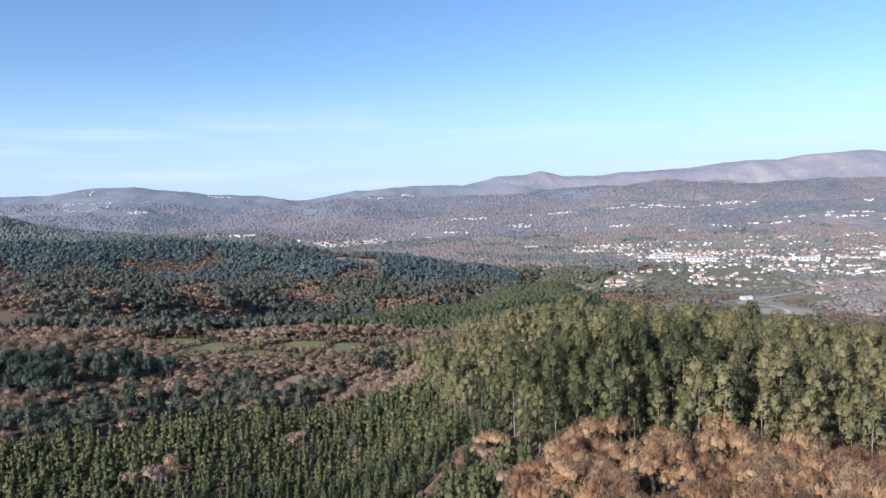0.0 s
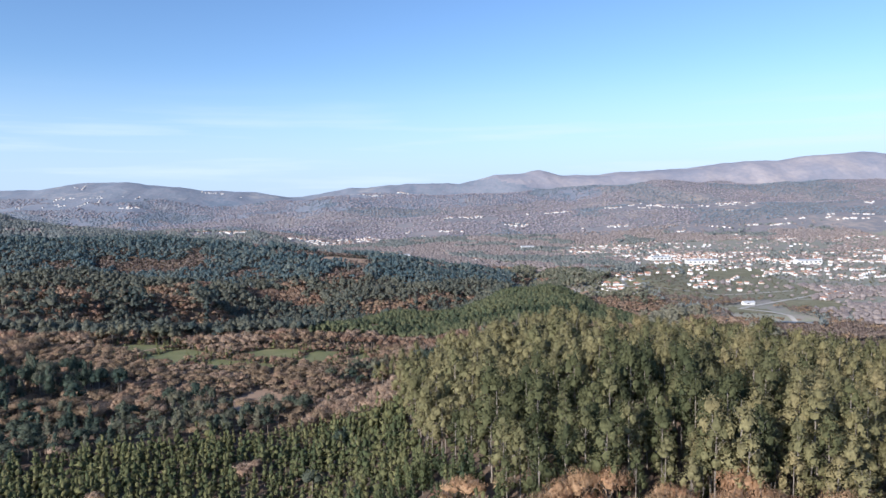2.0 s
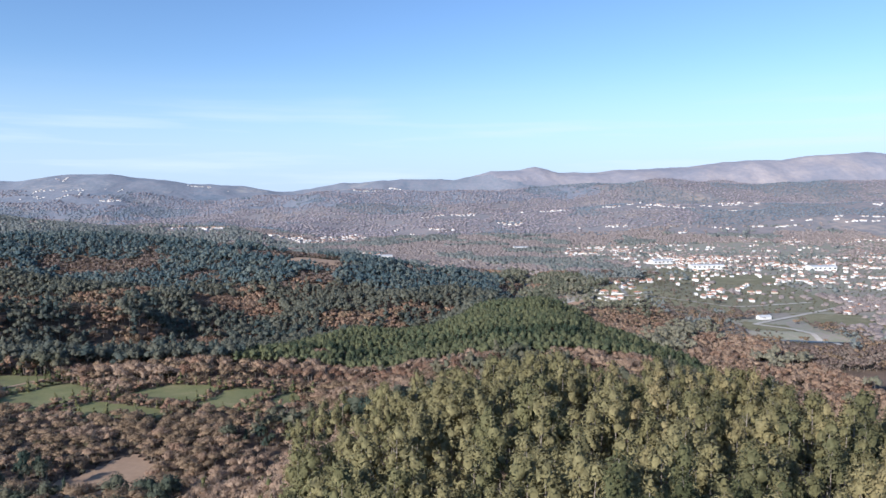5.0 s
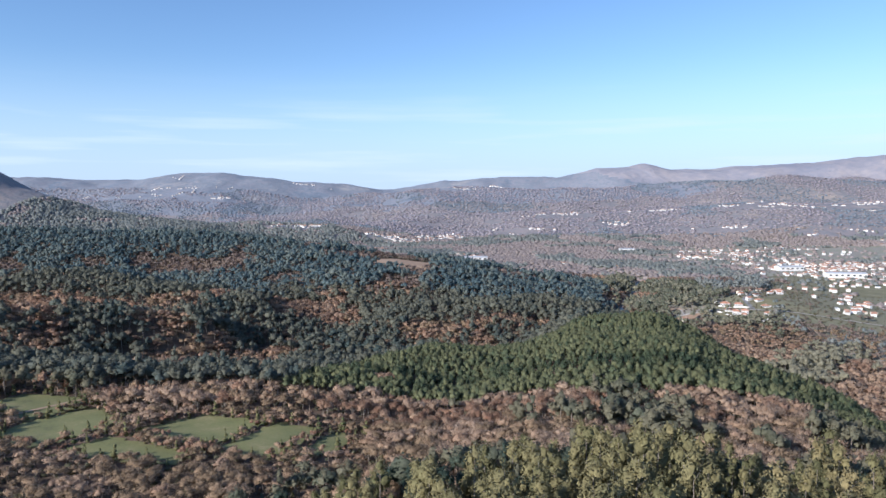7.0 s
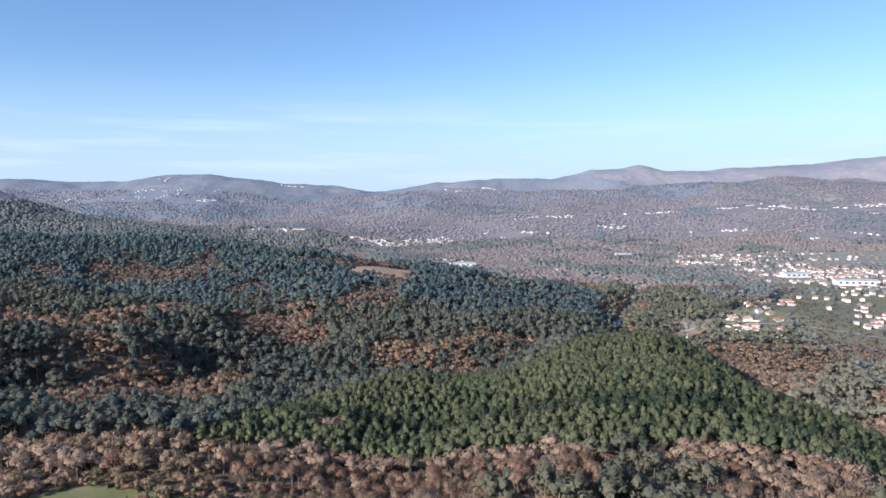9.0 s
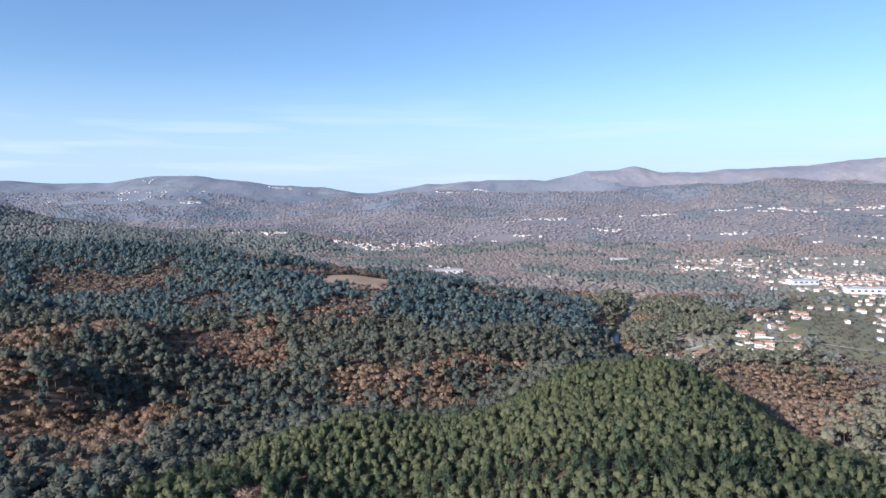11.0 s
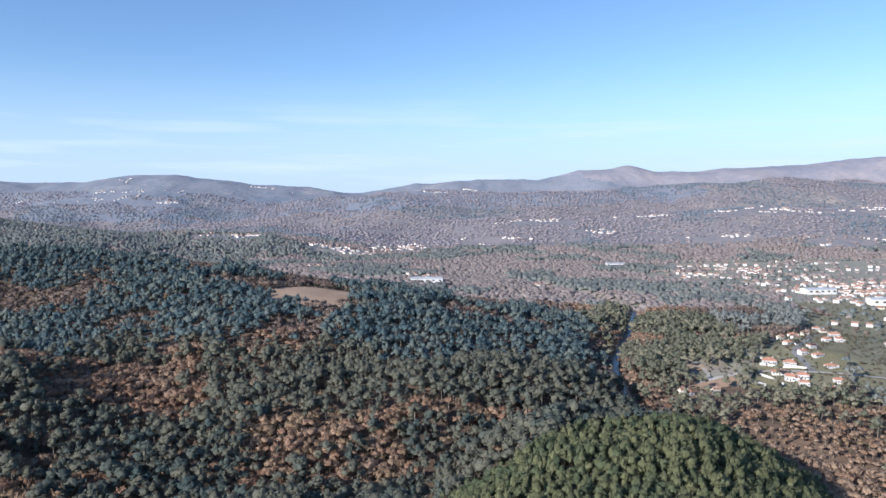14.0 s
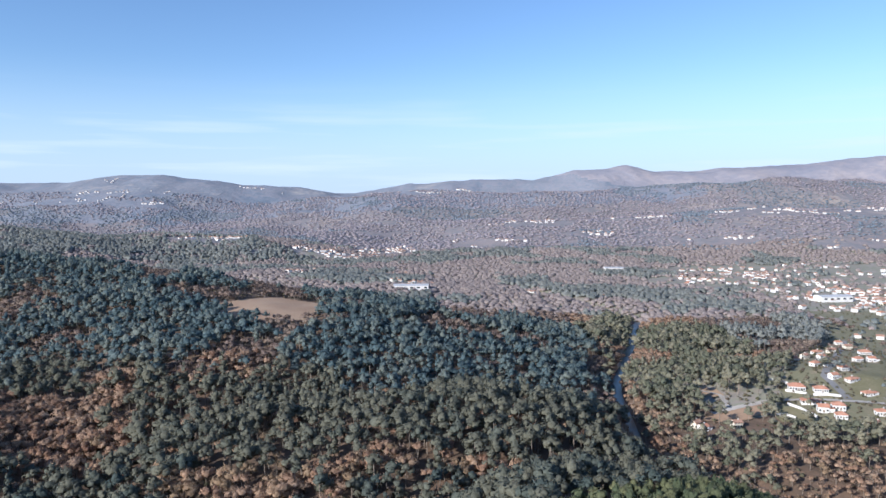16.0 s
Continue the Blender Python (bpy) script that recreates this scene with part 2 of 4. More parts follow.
# ridges: width of the flank, then crest points x, y, height
RIDGES = {
    "near_ridge": (137, [(60, -250, 78), (95, 150, 80), (105, 260, 83), (118, 400, 75), (130, 470, 57), (140, 540, 50), (150, 640, 47), (153, 685, 46)]),
    "spur_tip": (82, [(153, 680, 46), (158, 730, 46), (172, 785, 47), (184, 835, 45), (193, 868, 36), (208, 910, 16)]),
    "near_shoulder": (105, [(105, 260, 80), (240, 320, 70), (330, 400, 50)]),
    # hill out of view, added and raised to shade the vale
    "unseen_west_hill": (110, [(-430, 150, 112), (-352, 330, 126), (-420, 470, 122)]),
    # ridge added at the view's edge to throw shade over the brook
    "west_shade_bank": (85, [(-480, 690, 80), (-315, 742, 58)]),
    "field_shoulder": (90, [(-40, 590, 42), (30, 720, 38)]),
    "left_hill": (250, [(-1000, 1330, 92), (-600, 1370, 84), (-400, 1400, 82), (-250, 1330, 70), (-70, 1215, 56)]),
    # narrow ridge added on the sun side as a shadow caster
    "brook_shade_bank": (42, [(-335, 742, 60), (-250, 785, 56), (-198, 818, 50)]),
    "left_flank": (150, [(-420, 1000, 62), (-330, 950, 48), (-250, 950, 48)]),
    "knoll": (95, [(0, 945, 28), (60, 960, 32), (130, 985, 32)]),
    "back_plateau": (230, [(-300, 1750, 40), (0, 1570, 33), (80, 1550, 26)]),
    "village_rise": (115, [(335, 1015, 13), (395, 1105, 28), (450, 1155, 25)]),
    "steep_hill": (350, [(-2300, 2000, 400), (-1283, 2000, 236), (-1196, 2000, 180), (-1000, 2000, 110), (-850, 2000, 84)]),
    "upper_village": (260, [(-620, 2250, 68), (-420, 2250, 62), (-150, 2900, 70)]),
    "middle_slope": (520, [(100, 2900, 70), (341, 2750, 78), (700, 2800, 96), (985, 2760, 116), (1500, 2700, 112), (2300, 2700, 130)]),
    "wooded_ridge": (700, [(-489, 3700, 121), (-274, 3700, 147), (125, 3700, 164), (521, 3700, 176), (781, 3700, 188), (1117, 3700, 218), (1399, 3700, 227), (1680, 3700, 218), (2700, 3700, 232)]),
    "left_range": (800, [(-3600, 4100, 250), (-2540, 4200, 247), (-1897, 4200, 244), (-1452, 4200, 257), (-1169, 4200, 231), (-951, 4200, 200), (-639, 4200, 165), (-300, 4300, 120)]),
    "low_skyline": (500, [(-877, 4690, 168), (-596, 4690, 178), (-315, 4690, 212), (67, 4690, 241), (308, 4690, 243), (514, 4690, 236)]),
    "mountain": (560, [(514, 4690, 232), (753, 4690, 298), (1058, 4690, 315), (1211, 4690, 287), (1563, 4690, 312), (1797, 4690, 314), (2127, 4690, 355), (2469, 4690, 383), (2840, 4690, 378), (3257, 4690, 409), (3800, 4690, 430)]),
}
RIVER = [(640, 800), (520, 830), (400, 870), (300, 915), (235, 965), (224, 1007), (228, 1045), (232, 1086), (236, 1130), (246, 1180), (268, 1241), (300, 1346), (330, 1450), (290, 1560), (200, 1700)]


def along(px, py, points):
    """Distance from a polyline, and the third value interpolated along it (0 where the points are flat)."""
    best, value = np.full(np.shape(px), 1e9), np.zeros(np.shape(px))
    for a, b in zip(points[:-1], points[1:]):
        ax, ay, bx, by = a[0], a[1], b[0], b[1]
        k = np.clip(((px - ax) * (bx - ax) + (py - ay) * (by - ay)) / ((bx - ax) ** 2 + (by - ay) ** 2), 0, 1)
        d = np.hypot(px - ax - k * (bx - ax), py - ay - k * (by - ay))
        near = d < best
        best = np.where(near, d, best)
        if len(a) > 2:
            value = np.where(near, a[2] + k * (b[2] - a[2]), value)
    return best, value


def height(x, y):
    """The ground's height, in metres, at places in metres."""
    x, y = np.asarray(x, float) / PLAN, np.asarray(y, float) / PLAN
    base = 6 + 38 * sigm((680 - y) / 45) * sigm((150 - x) / 70) + 14 * sigm((y - 1900) / 200)
    base = base + 8 * sigm((790 - y) / 30) * sigm((60 - x) / 50) + 10 * sigm((-250 - x) / 60)
    total = base ** 6
    for name, (width, crest) in RIDGES.items():
        d, h = along(x, y, crest)
        total = total + (h * np.exp(-(d / width) ** (3 if name in ("near_ridge", "spur_tip") else 2))) ** 6
    z = total ** (1 / 6)
    far = np.clip((y - 1200) / 2500, 0, 1)
    flat = np.clip((z - 14) / 25, 0.12, 1)
    z = z + flat * 2.2 * fbm(x, y, 70, 3, 3) * (1 - far) + flat * 46 * far * fbm(x, y, 420, 5, 7) 
    d, _ = along(x, y, RIVER)
    bank = np.exp(-(d / 15) ** 2)
    return PLAN * (z * (1 - bank) + 0.4 * bank)


def mesh_object(name, verts, faces, materials, slots=None, parent=None, smooth=False, tint=None, normals=None):
    """One mesh from arrays of corners and faces of one corner count."""
    me = bpy.data.meshes.new(name)
    verts, faces = np.asarray(verts, np.float32), np.asarray(faces, np.int32)
    me.vertices.add(len(verts))
    me.vertices.foreach_set("co", verts.ravel())
    me.loops.add(faces.size)
    me.loops.foreach_set("vertex_index", faces.ravel())
    me.polygons.add(len(faces))
    me.polygons.foreach_set("loop_start", np.arange(0, faces.size, faces.shape[1], dtype=np.int32))
    if slots is not None:
        me.polygons.foreach_set("material_index", np.asarray(slots, np.int32))
    me.polygons.foreach_set("use_smooth", np.full(len(faces), smooth))
    if tint is not None:
        me.attributes.new("tint", "FLOAT", "FACE").data.foreach_set("value", np.asarray(tint, np.float32))
    if normals is not None:
        me.attributes.new("custom_normal", "FLOAT_VECTOR", "POINT").data.foreach_set("vector", np.asarray(normals, np.float32).ravel())
    me.update(calc_edges=True)
    for k in materials:
        me.materials.append(k)
    ob = new(name, me)
    ob.parent = parent
    return ob


def grid_faces(rows, cols):
    i = np.arange(rows - 1)[:, None] * cols + np.arange(cols - 1)[None, :]
    i = i.ravel()
    return np.stack([i, i + 1, i + cols + 1, i + cols], 1)


# the ground: one sheet, finer towards the flight's start
rows_n, cols_n = 390, 360
s = np.linspace(0, 1, rows_n)
gy = -300 + 1900 * s + 3380 * s ** 3
u = np.linspace(-1, 1, cols_n)
half = 520 + 0.78 * np.clip(gy + 300, 0, None)
gx = 0.06 * gy[:, None] + half[:, None] * (0.75 * u + 0.25 * u ** 3)[None, :]
gyy = np.repeat(gy[:, None], cols_n, 1)
gx, gyy = gx * PLAN, gyy * PLAN
gz = height(gx, gyy)
gf = grid_faces(rows_n, cols_n)
mx, my = gx.ravel()[gf].mean(1) / PLAN, gyy.ravel()[gf].mean(1) / PLAN
wob = 120 * fbm(mx, my, 260, 3, 11)
mz = gz.ravel()[gf].mean(1)
slot = np.zeros(len(gf), int)
slot[(mx + wob > 300) & (my > 1040) | (mx + 0.3 * wob > 415) & (my > 830) | (my + wob > 1420)] = 1
# slots 2 to 4 hold ground whose colours include the haze
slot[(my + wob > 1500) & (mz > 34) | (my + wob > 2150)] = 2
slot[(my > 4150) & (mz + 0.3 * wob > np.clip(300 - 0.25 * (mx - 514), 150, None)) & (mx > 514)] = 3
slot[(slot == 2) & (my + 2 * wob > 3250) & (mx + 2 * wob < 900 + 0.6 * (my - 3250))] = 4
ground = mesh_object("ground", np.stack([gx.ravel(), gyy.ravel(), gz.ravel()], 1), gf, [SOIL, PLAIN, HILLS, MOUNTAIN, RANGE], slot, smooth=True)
tagged(ground, "rolling wooded hills with brown scrub soil round a valley", "ground", kind="structure")


# ---- trees ----
def unit(v):
    return v / np.maximum(np.linalg.norm(v, axis=1), 1e-6)[:, None]


def icosphere():
    """Corners and faces of a round lobe."""
    g = (1 + 5 ** 0.5) / 2
    v = unit(np.array([(-1, g, 0), (1, g, 0), (-1, -g, 0), (1, -g, 0), (0, -1, g), (0, 1, g), (0, -1, -g), (0, 1, -g), (g, 0, -1), (g, 0, 1), (-g, 0, -1), (-g, 0, 1)], float))
    f = [(0, 11, 5), (0, 5, 1), (0, 1, 7), (0, 7, 10), (0, 10, 11), (1, 5, 9), (5, 11, 4), (11, 10, 2), (10, 7, 6), (7, 1, 8),
         (3, 9, 4), (3, 4, 2), (3, 2, 6), (3, 6, 8), (3, 8, 9), (4, 9, 5), (2, 4, 11), (6, 2, 10), (8, 6, 7), (9, 8, 1)]
    return v, np.array(f)


LOBE = icosphere()


def crown(rng, lobes, sprays, size, slim=1.0, loose=0.6, inner=0.55, core=0.7, upright=0.0, rough=0.42, lift=0.3):
    """Lumpy lobes of dense foliage (centre x, y, z, radius, height) with sprays of leaves on their skin. The blades take the soft, rounded normals of the crown.
    upright: how far the blades stand up and out like twigs; lift: how far its light is that of a level canopy."""
    lobes = np.array(lobes, float)
    pieces = []
    if core:
        bv, bf = LOBE
        middle = lobes[:, :3].mean(0)
        for lx, ly, lz, lr, lh in lobes:
            turn = unit(rng.normal(size=(3, 3)))
            turn[1] = unit(np.cross(turn[0], turn[2])[None])[0]
            turn[2] = np.cross(turn[0], turn[1])
            d = bv @ turn
            swell = core * rng.uniform(0.65, 1.3, len(d))[:, None]
            keep = d[bf].mean(1)[:, 2] > -0.5
            v = np.array([lx, ly, lz]) + d * np.array([lr, lr, lh]) * swell
            pieces.append((v, bf[keep], unit(d + 0.7 * unit(v - middle) + np.array([0, 0, lift]) + rng.normal(scale=0.35, size=d.shape))))
    share = lobes[:, 3] ** 2
    pick = rng.choice(len(lobes), sprays, p=share / share.sum())
    d = unit(rng.normal(size=(sprays, 3)))
    d[:, 2] = np.where(d[:, 2] < -0.45, -d[:, 2], d[:, 2])
    c = lobes[pick, :3] + d * np.stack([lobes[pick, 3], lobes[pick, 3], lobes[pick, 4]], 1) * rng.uniform(inner, 1.08, sprays)[:, None]
    nrm = unit(d + rng.normal(scale=loose, size=(sprays, 3)) + np.array([0, 0, 0.3]))
    t = unit(np.cross(nrm, rng.normal(size=(sprays, 3)) * (1 - upright) + upright * (d + np.array([0, 0, 1.6]))))
    b = np.cross(nrm, t)
    down = b[:, 2:] < 0
    t, b = np.where(down, -t, t), np.where(down, -b, b)
    w = (size * slim * rng.uniform(0.6, 1.3, sprays))[:, None]
    k = (size * rng.uniform(0.6, 1.4, sprays))[:, None]
    v = np.stack([c - t * w - b * k * 0.6, c + t * w - b * k * 0.6, c + b * k * 1.1], 1).reshape(-1, 3)
    soft = unit(d + 0.6 * unit(c - lobes[:, :3].mean(0)) + np.array([0, 0, lift]) + rough * nrm)
    pieces.append((v, np.arange(sprays * 3).reshape(-1, 3), np.repeat(soft, 3, 0)))
    return merge(pieces)


def stem(points, radii, sides=5):
    """A tapered pole along points."""
    v, nr, f = [], [], []
    for p, r in zip(points, radii):
        for k in range(sides):
            a = 2 * math.pi * k / sides
            v.append((p[0] + r * math.cos(a), p[1] + r * math.sin(a), p[2]))
            nr.append((math.cos(a), math.sin(a), 0.1))
    for i in range(len(points) - 1):
        for k in range(sides):
            a, b = i * sides + k, i * sides + (k + 1) % sides
            f += [(a, b, b + sides), (a, b + sides, a + sides)]
    return np.array(v, float), np.array(f), np.array(nr, float)


def merge(pieces):
    v, f, nr, n = [], [], [], 0
    for pv, pf, pn in pieces:
        v.append(pv); f.append(pf + n); nr.append(pn); n += len(pv)
    return np.concatenate(v), np.concatenate(f), np.concatenate(nr)


def tree_shape(kind, rng, level):
    """Trunk and crown of one full-grown tree; level 3 single trees, 2 near, 1 middle, 0 far."""
    step = 3 - level
    sides = (6, 4, 3, 3)[step]
    core, upright = (0.55, 0.6, 0.75, 0.95)[step], 0.25
    if kind == "eucalyptus":
        h = 24.0
        lean = rng.uniform(-0.9, 0.9, 2)
        n_lobes = (13, 9, 6, 3)[step]
        top = rng.uniform(0.88, 0.97)
        lobes = []
        for k in range(n_lobes):
            q = k / max(1, n_lobes - 1)
            spread = 2.6 * (1 - q ** 2) + 0.2
            a = 2.4 * k + rng.uniform(-0.6, 0.6)
            r = rng.uniform(1.3, 2.3)
            lobes.append((lean[0] * q + spread * math.cos(a), lean[1] * q + spread * math.sin(a), h * (0.36 + (top - 0.42) * q) + rng.uniform(-1, 1), r, r * rng.uniform(1.1, 1.7)))
        core = (0.52, 0.58, 0.72, 0.95)[step]
        sprays, size = ((820, 0.34), (410, 0.46), (70, 0.88), (4, 1.4))[step]
        trunk = [stem([(0, 0, -1), (lean[0] * 0.4, lean[1] * 0.4, h * 0.5), (lean[0], lean[1], h * top)], [0.24, 0.16, 0.03], sides)]
        for _ in range((6, 3, 0, 0)[step]):
            a, z = rng.uniform(0, 6.28), rng.uniform(0.40, 0.75) * h
            trunk.append(stem([(lean[0] * 0.5, lean[1] * 0.5, z), (lean[0] * 0.5 + 1.9 * math.cos(a), lean[1] * 0.5 + 1.9 * math.sin(a), z + 2.6)], [0.08, 0.03], 3))
        slim = 0.5
    elif kind == "young":
        h = 9.0
        wide = rng.uniform(0.8, 1.25)
        lobes = [(rng.uniform(-0.3, 0.3), rng.uniform(-0.3, 0.3), h * z, r * wide, 1.5) for z, r in (((0.20, 1.45), (0.40, 1.40), (0.6, 1.1), (0.78, 0.75), (0.92, 0.35)) if level > 1 else ((0.26, 1.5), (0.54, 1.2), (0.82, 0.6)))]
        sprays, size = ((190, 0.42), (90, 0.50), (40, 0.62), (4, 1.1))[step]
        trunk = [stem([(0, 0, -1), (0, 0, h * 0.9)], [0.13, 0.03], sides)]
        slim, upright = 0.4, 0.5
    elif kind == "pine":
        h = 12.0
        wide = rng.uniform(0.95, 1.3)
        lobes = [(0.0, 0.0, h * 0.68, 1.25 * wide, 3.6)]
        for k in range((9, 7, 4, 2)[step]):
            q = rng.uniform(0.0, 1.0) if level > 1 else (k + 0.5) / 4
            a, rr = 2.4 * k + rng.uniform(-0.5, 0.5), wide * (1.6 - 0.9 * q)
            lobes.append((rr * math.cos(a), rr * math.sin(a), h * (0.38 + 0.38 * q), wide * rng.uniform(0.9, 1.3), rng.uniform(1.5, 2.2)))
        sprays, size = ((320, 0.44), (160, 0.52), (64, 0.66), (4, 1.4))[step]
        trunk = [stem([(0, 0, -1), (0.1, 0, h * 0.9)], [0.2, 0.03], sides)]
        slim, upright = 0.36, 0.65
    elif kind == "umbrella":
        h = 16.0
        n_lobes = (11, 8, 4, 1)[step]
        cone, wide = rng.uniform(0, 1), rng.uniform(0.9, 1.3)
        if cone < 0.25:
            lobes = [(rng.uniform(-0.6, 0.6), rng.uniform(-0.6, 0.6), h * (0.28 + 0.64 * q), wide * (2.7 - 1.8 * q), 2.4) for q in np.linspace(0, 1, n_lobes)]
        else:
            lobes = [(0.1, -0.2, h * 0.72, 1.9 * wide, 3.4)]
            for k in range(n_lobes - 1):
                a, rr = 2.4 * k + rng.uniform(-0.5, 0.5), wide * rng.uniform(1.2, 2.7)
                r = wide * rng.uniform(1.2, 2.0)
                lobes.append((rr * math.cos(a), rr * math.sin(a), h * (0.80 - 0.055 * rr * rng.uniform(0.5, 2.2)), r, r * rng.uniform(0.95, 1.5)))
        sprays, size = ((520, 0.40), (220, 0.52), (68, 0.76), (4, 1.5))[step]
        trunk = [stem([(0, 0, -1), (0.3, 0.1, h * 0.5), (0.1, -0.2, h * 0.9)], [0.24, 0.18, 0.04], sides)]
        for _ in range((6, 3, 0, 0)[step]):
            a, z = rng.uniform(0, 6.28), rng.uniform(0.5, 0.75) * h
            trunk.append(stem([(0.2, 0, z), (0.2 + 1.9 * math.cos(a), 1.9 * math.sin(a), z + 1.4)], [0.09, 0.03], 3))
        slim = (0.45, 0.5, 0.6, 0.8)[step]
    elif kind == "bush":
        h = 2.4
        lobes = [(rng.uniform(-0.8, 0.8), rng.uniform(-0.8, 0.8), h * rng.uniform(0.2, 0.5), rng.uniform(0.8, 1.3), rng.uniform(0.6, 1.1)) for _ in range(1 if level < 2 else 3)]
        sprays, size = ((60, 0.30), (36, 0.42), (9, 0.66), (4, 1.0))[step]
        trunk = [stem([(0, 0, -0.5), (0, 0, 0.8)], [0.08, 0.03], 3)]
        slim, upright = 0.4, 0.5
    else:
        h = 9.5
        n_lobes = (9, 7, 3, 1)[step]
        lobes = []
        for k in range(n_lobes):
            a, rr = 2.4 * k + rng.uniform(-0.6, 0.6), 2.3 * math.sqrt(rng.uniform(0, 1))
            lobes.append((rr * math.cos(a), rr * math.sin(a), h * (0.74 - 0.07 * rr * rng.uniform(0.5, 1.5)), rng.uniform(1.2, 1.9), rng.uniform(1.4, 2.2)))
        core = (0.5, 0.55, 0.72, 1.1)[step]
        sprays, size = ((620, 0.48), (210, 0.62), (56, 0.9), (3, 1.5))[step]
        trunk = [stem([(0, 0, -1), (0.1, 0.1, h * 0.4)], [0.2, 0.12], sides)]
        for _ in range((12, 5, 2, 0)[step]):
            a, z, rr = rng.uniform(0, 6.28), rng.uniform(0.2, 0.4) * h, rng.uniform(1.2, 3.0)
            trunk.append(stem([(0.1, 0.1, z), (rr * 0.55 * math.cos(a), rr * 0.55 * math.sin(a), z + h * 0.25), (rr * math.cos(a), rr * math.sin(a), z + h * rng.uniform(0.42, 0.62))], [0.09, 0.05, 0.015], 3))
        slim, upright = (0.14, 0.19, 0.30, 0.6)[step], 0.7
    if level == 0:
        lobes = [(x0, y0, h * 0.42, r0, h * 0.5) for x0, y0, _, r0, _ in lobes]
    return merge(trunk), crown(rng, lobes, sprays, size, slim, 0.6, 0.72, core, upright, 0.75 if level > 1 else 0.42, 0.3 if level else 1.5)


LEAVES = {"eucalyptus": LEAF_EUC, "young": LEAF_YOUNG, "pine": LEAF_PINE, "umbrella": LEAF_MIX, "oak": LEAF_OAK, "bare": LEAF_BARE, "bush": LEAF_SCRUB}
BARKS = {"eucalyptus": PALE_BARK, "young": BARK, "pine": BARK, "umbrella": BARK, "oak": BARK, "bare": PALE_BARK, "bush": BARK}
SHAPES = {}
for ki, kind in enumerate(LEAVES):
    for level in (0, 1, 2, 3):
        SHAPES[kind, level] = [tree_shape(kind, np.random.default_rng(100 * ki + 10 * level + k), level) for k in range(8)]


# crowns broader than in the open, so that they close
BROAD = {"eucalyptus": 1.0, "young": 1.1, "pine": 1.15, "umbrella": 1.3, "oak": 1.15, "bare": 1.15, "bush": 1.2}


def forest(name, kind, level, x, y, scale, label, leaves=None, category="trees", spread=1.0):
    """Many trees of one kind as one mesh."""
    if len(x) == 0:
        return None
    rng = np.random.default_rng(len(x) + level)
    z = height(x, y)
    verts, faces, slots, tints, nrms, base = [], [], [], [], [], 0
    which = rng.integers(0, 8, len(x))
    for k in range(8):
        m = which == k
        if not m.any():
            continue
        (tv, tf, tn), (cv, cf, cn) = SHAPES[kind, level][k]
        pv, pf, pn = np.concatenate([tv, cv]), np.concatenate([tf, cf + len(tv)]), np.concatenate([tn, cn])
        n = m.sum()
        a, sc, sz = rng.uniform(0, 6.283, n), scale[m] ** 0.7 * rng.uniform(0.85, 1.2, n) * spread * BROAD[kind], scale[m]
        ca, sa, sc = np.cos(a)[:, None], np.sin(a)[:, None], sc[:, None]
        vx = (ca * pv[None, :, 0] - sa * pv[None, :, 1]) * sc + x[m][:, None]
        vy = (sa * pv[None, :, 0] + ca * pv[None, :, 1]) * sc + y[m][:, None]
        vz = pv[None, :, 2] * sz[:, None] + z[m][:, None]
        verts.append(np.stack([vx, vy, vz], 2).reshape(-1, 3))
        nx, ny = ca * pn[None, :, 0] - sa * pn[None, :, 1], sa * pn[None, :, 0] + ca * pn[None, :, 1]
        nrms.append(np.stack([nx, ny, np.broadcast_to(pn[None, :, 2], nx.shape)], 2).reshape(-1, 3))
        faces.append((pf[None] + (np.arange(n) * len(pv))[:, None, None]).reshape(-1, 3) + base)
        slots.append(np.tile(np.r_[np.zeros(len(tf), int), np.ones(len(cf), int)], n))
        tints.append(np.repeat(rng.uniform(0, 1, n), len(pf)))
        base += n * len(pv)
    ob = mesh_object(name, np.concatenate(verts), np.concatenate(faces), [BARKS[kind], leaves or LEAVES[kind]], np.concatenate(slots),
                     tint=np.concatenate(tints), normals=np.concatenate(nrms), smooth=True)
    return tagged(ob, label, category, kind="stuff")


def scatter(x0, x1, y0, y1, step, seed):
    rng = np.random.default_rng(seed)
    gx, gy = np.meshgrid(np.arange(x0 * PLAN, x1 * PLAN, step), np.arange(y0 * PLAN, y1 * PLAN, step))
    gx = gx.ravel() + rng.uniform(-0.48, 0.48, gx.size) * step
    gy = gy.ravel() + rng.uniform(-0.48, 0.48, gy.size) * step
    return gx, gy, rng


def inside(x, y, quad):
    ok = np.ones(np.shape(x), bool)
    for (ax, ay), (bx, by) in zip(quad, quad[1:] + quad[:1]):
        ok &= (bx - ax) * (y - ay) - (by - ay) * (x - ax) > 0
    return ok


# open land, each patch as its corners, anticlockwise
MEADOWS = [
    [(-196, 552), (-158, 540), (-142, 566), (-158, 584), (-190, 586)],
    [(-158, 512), (-128, 504), (-112, 545), (-140, 566), (-158, 536)],
    [(-122, 497), (-66, 494), (-60, 508), (-108, 522)],
    [(-102, 532), (-60, 514), (-44, 552), (-80, 560)],
    [(-58, 512), (-30, 506), (-14, 548), (-40, 553)],
    [(-26, 506), (-4, 520), (4, 546), (-10, 549)],
]
PLOUGHED = [[(-80, 418), (-70, 402), (-52, 405), (-44, 432), (-60, 447)], [(-140, 1215), (-72, 1158), (-18, 1180), (-12, 1268), (-80, 1292)]]
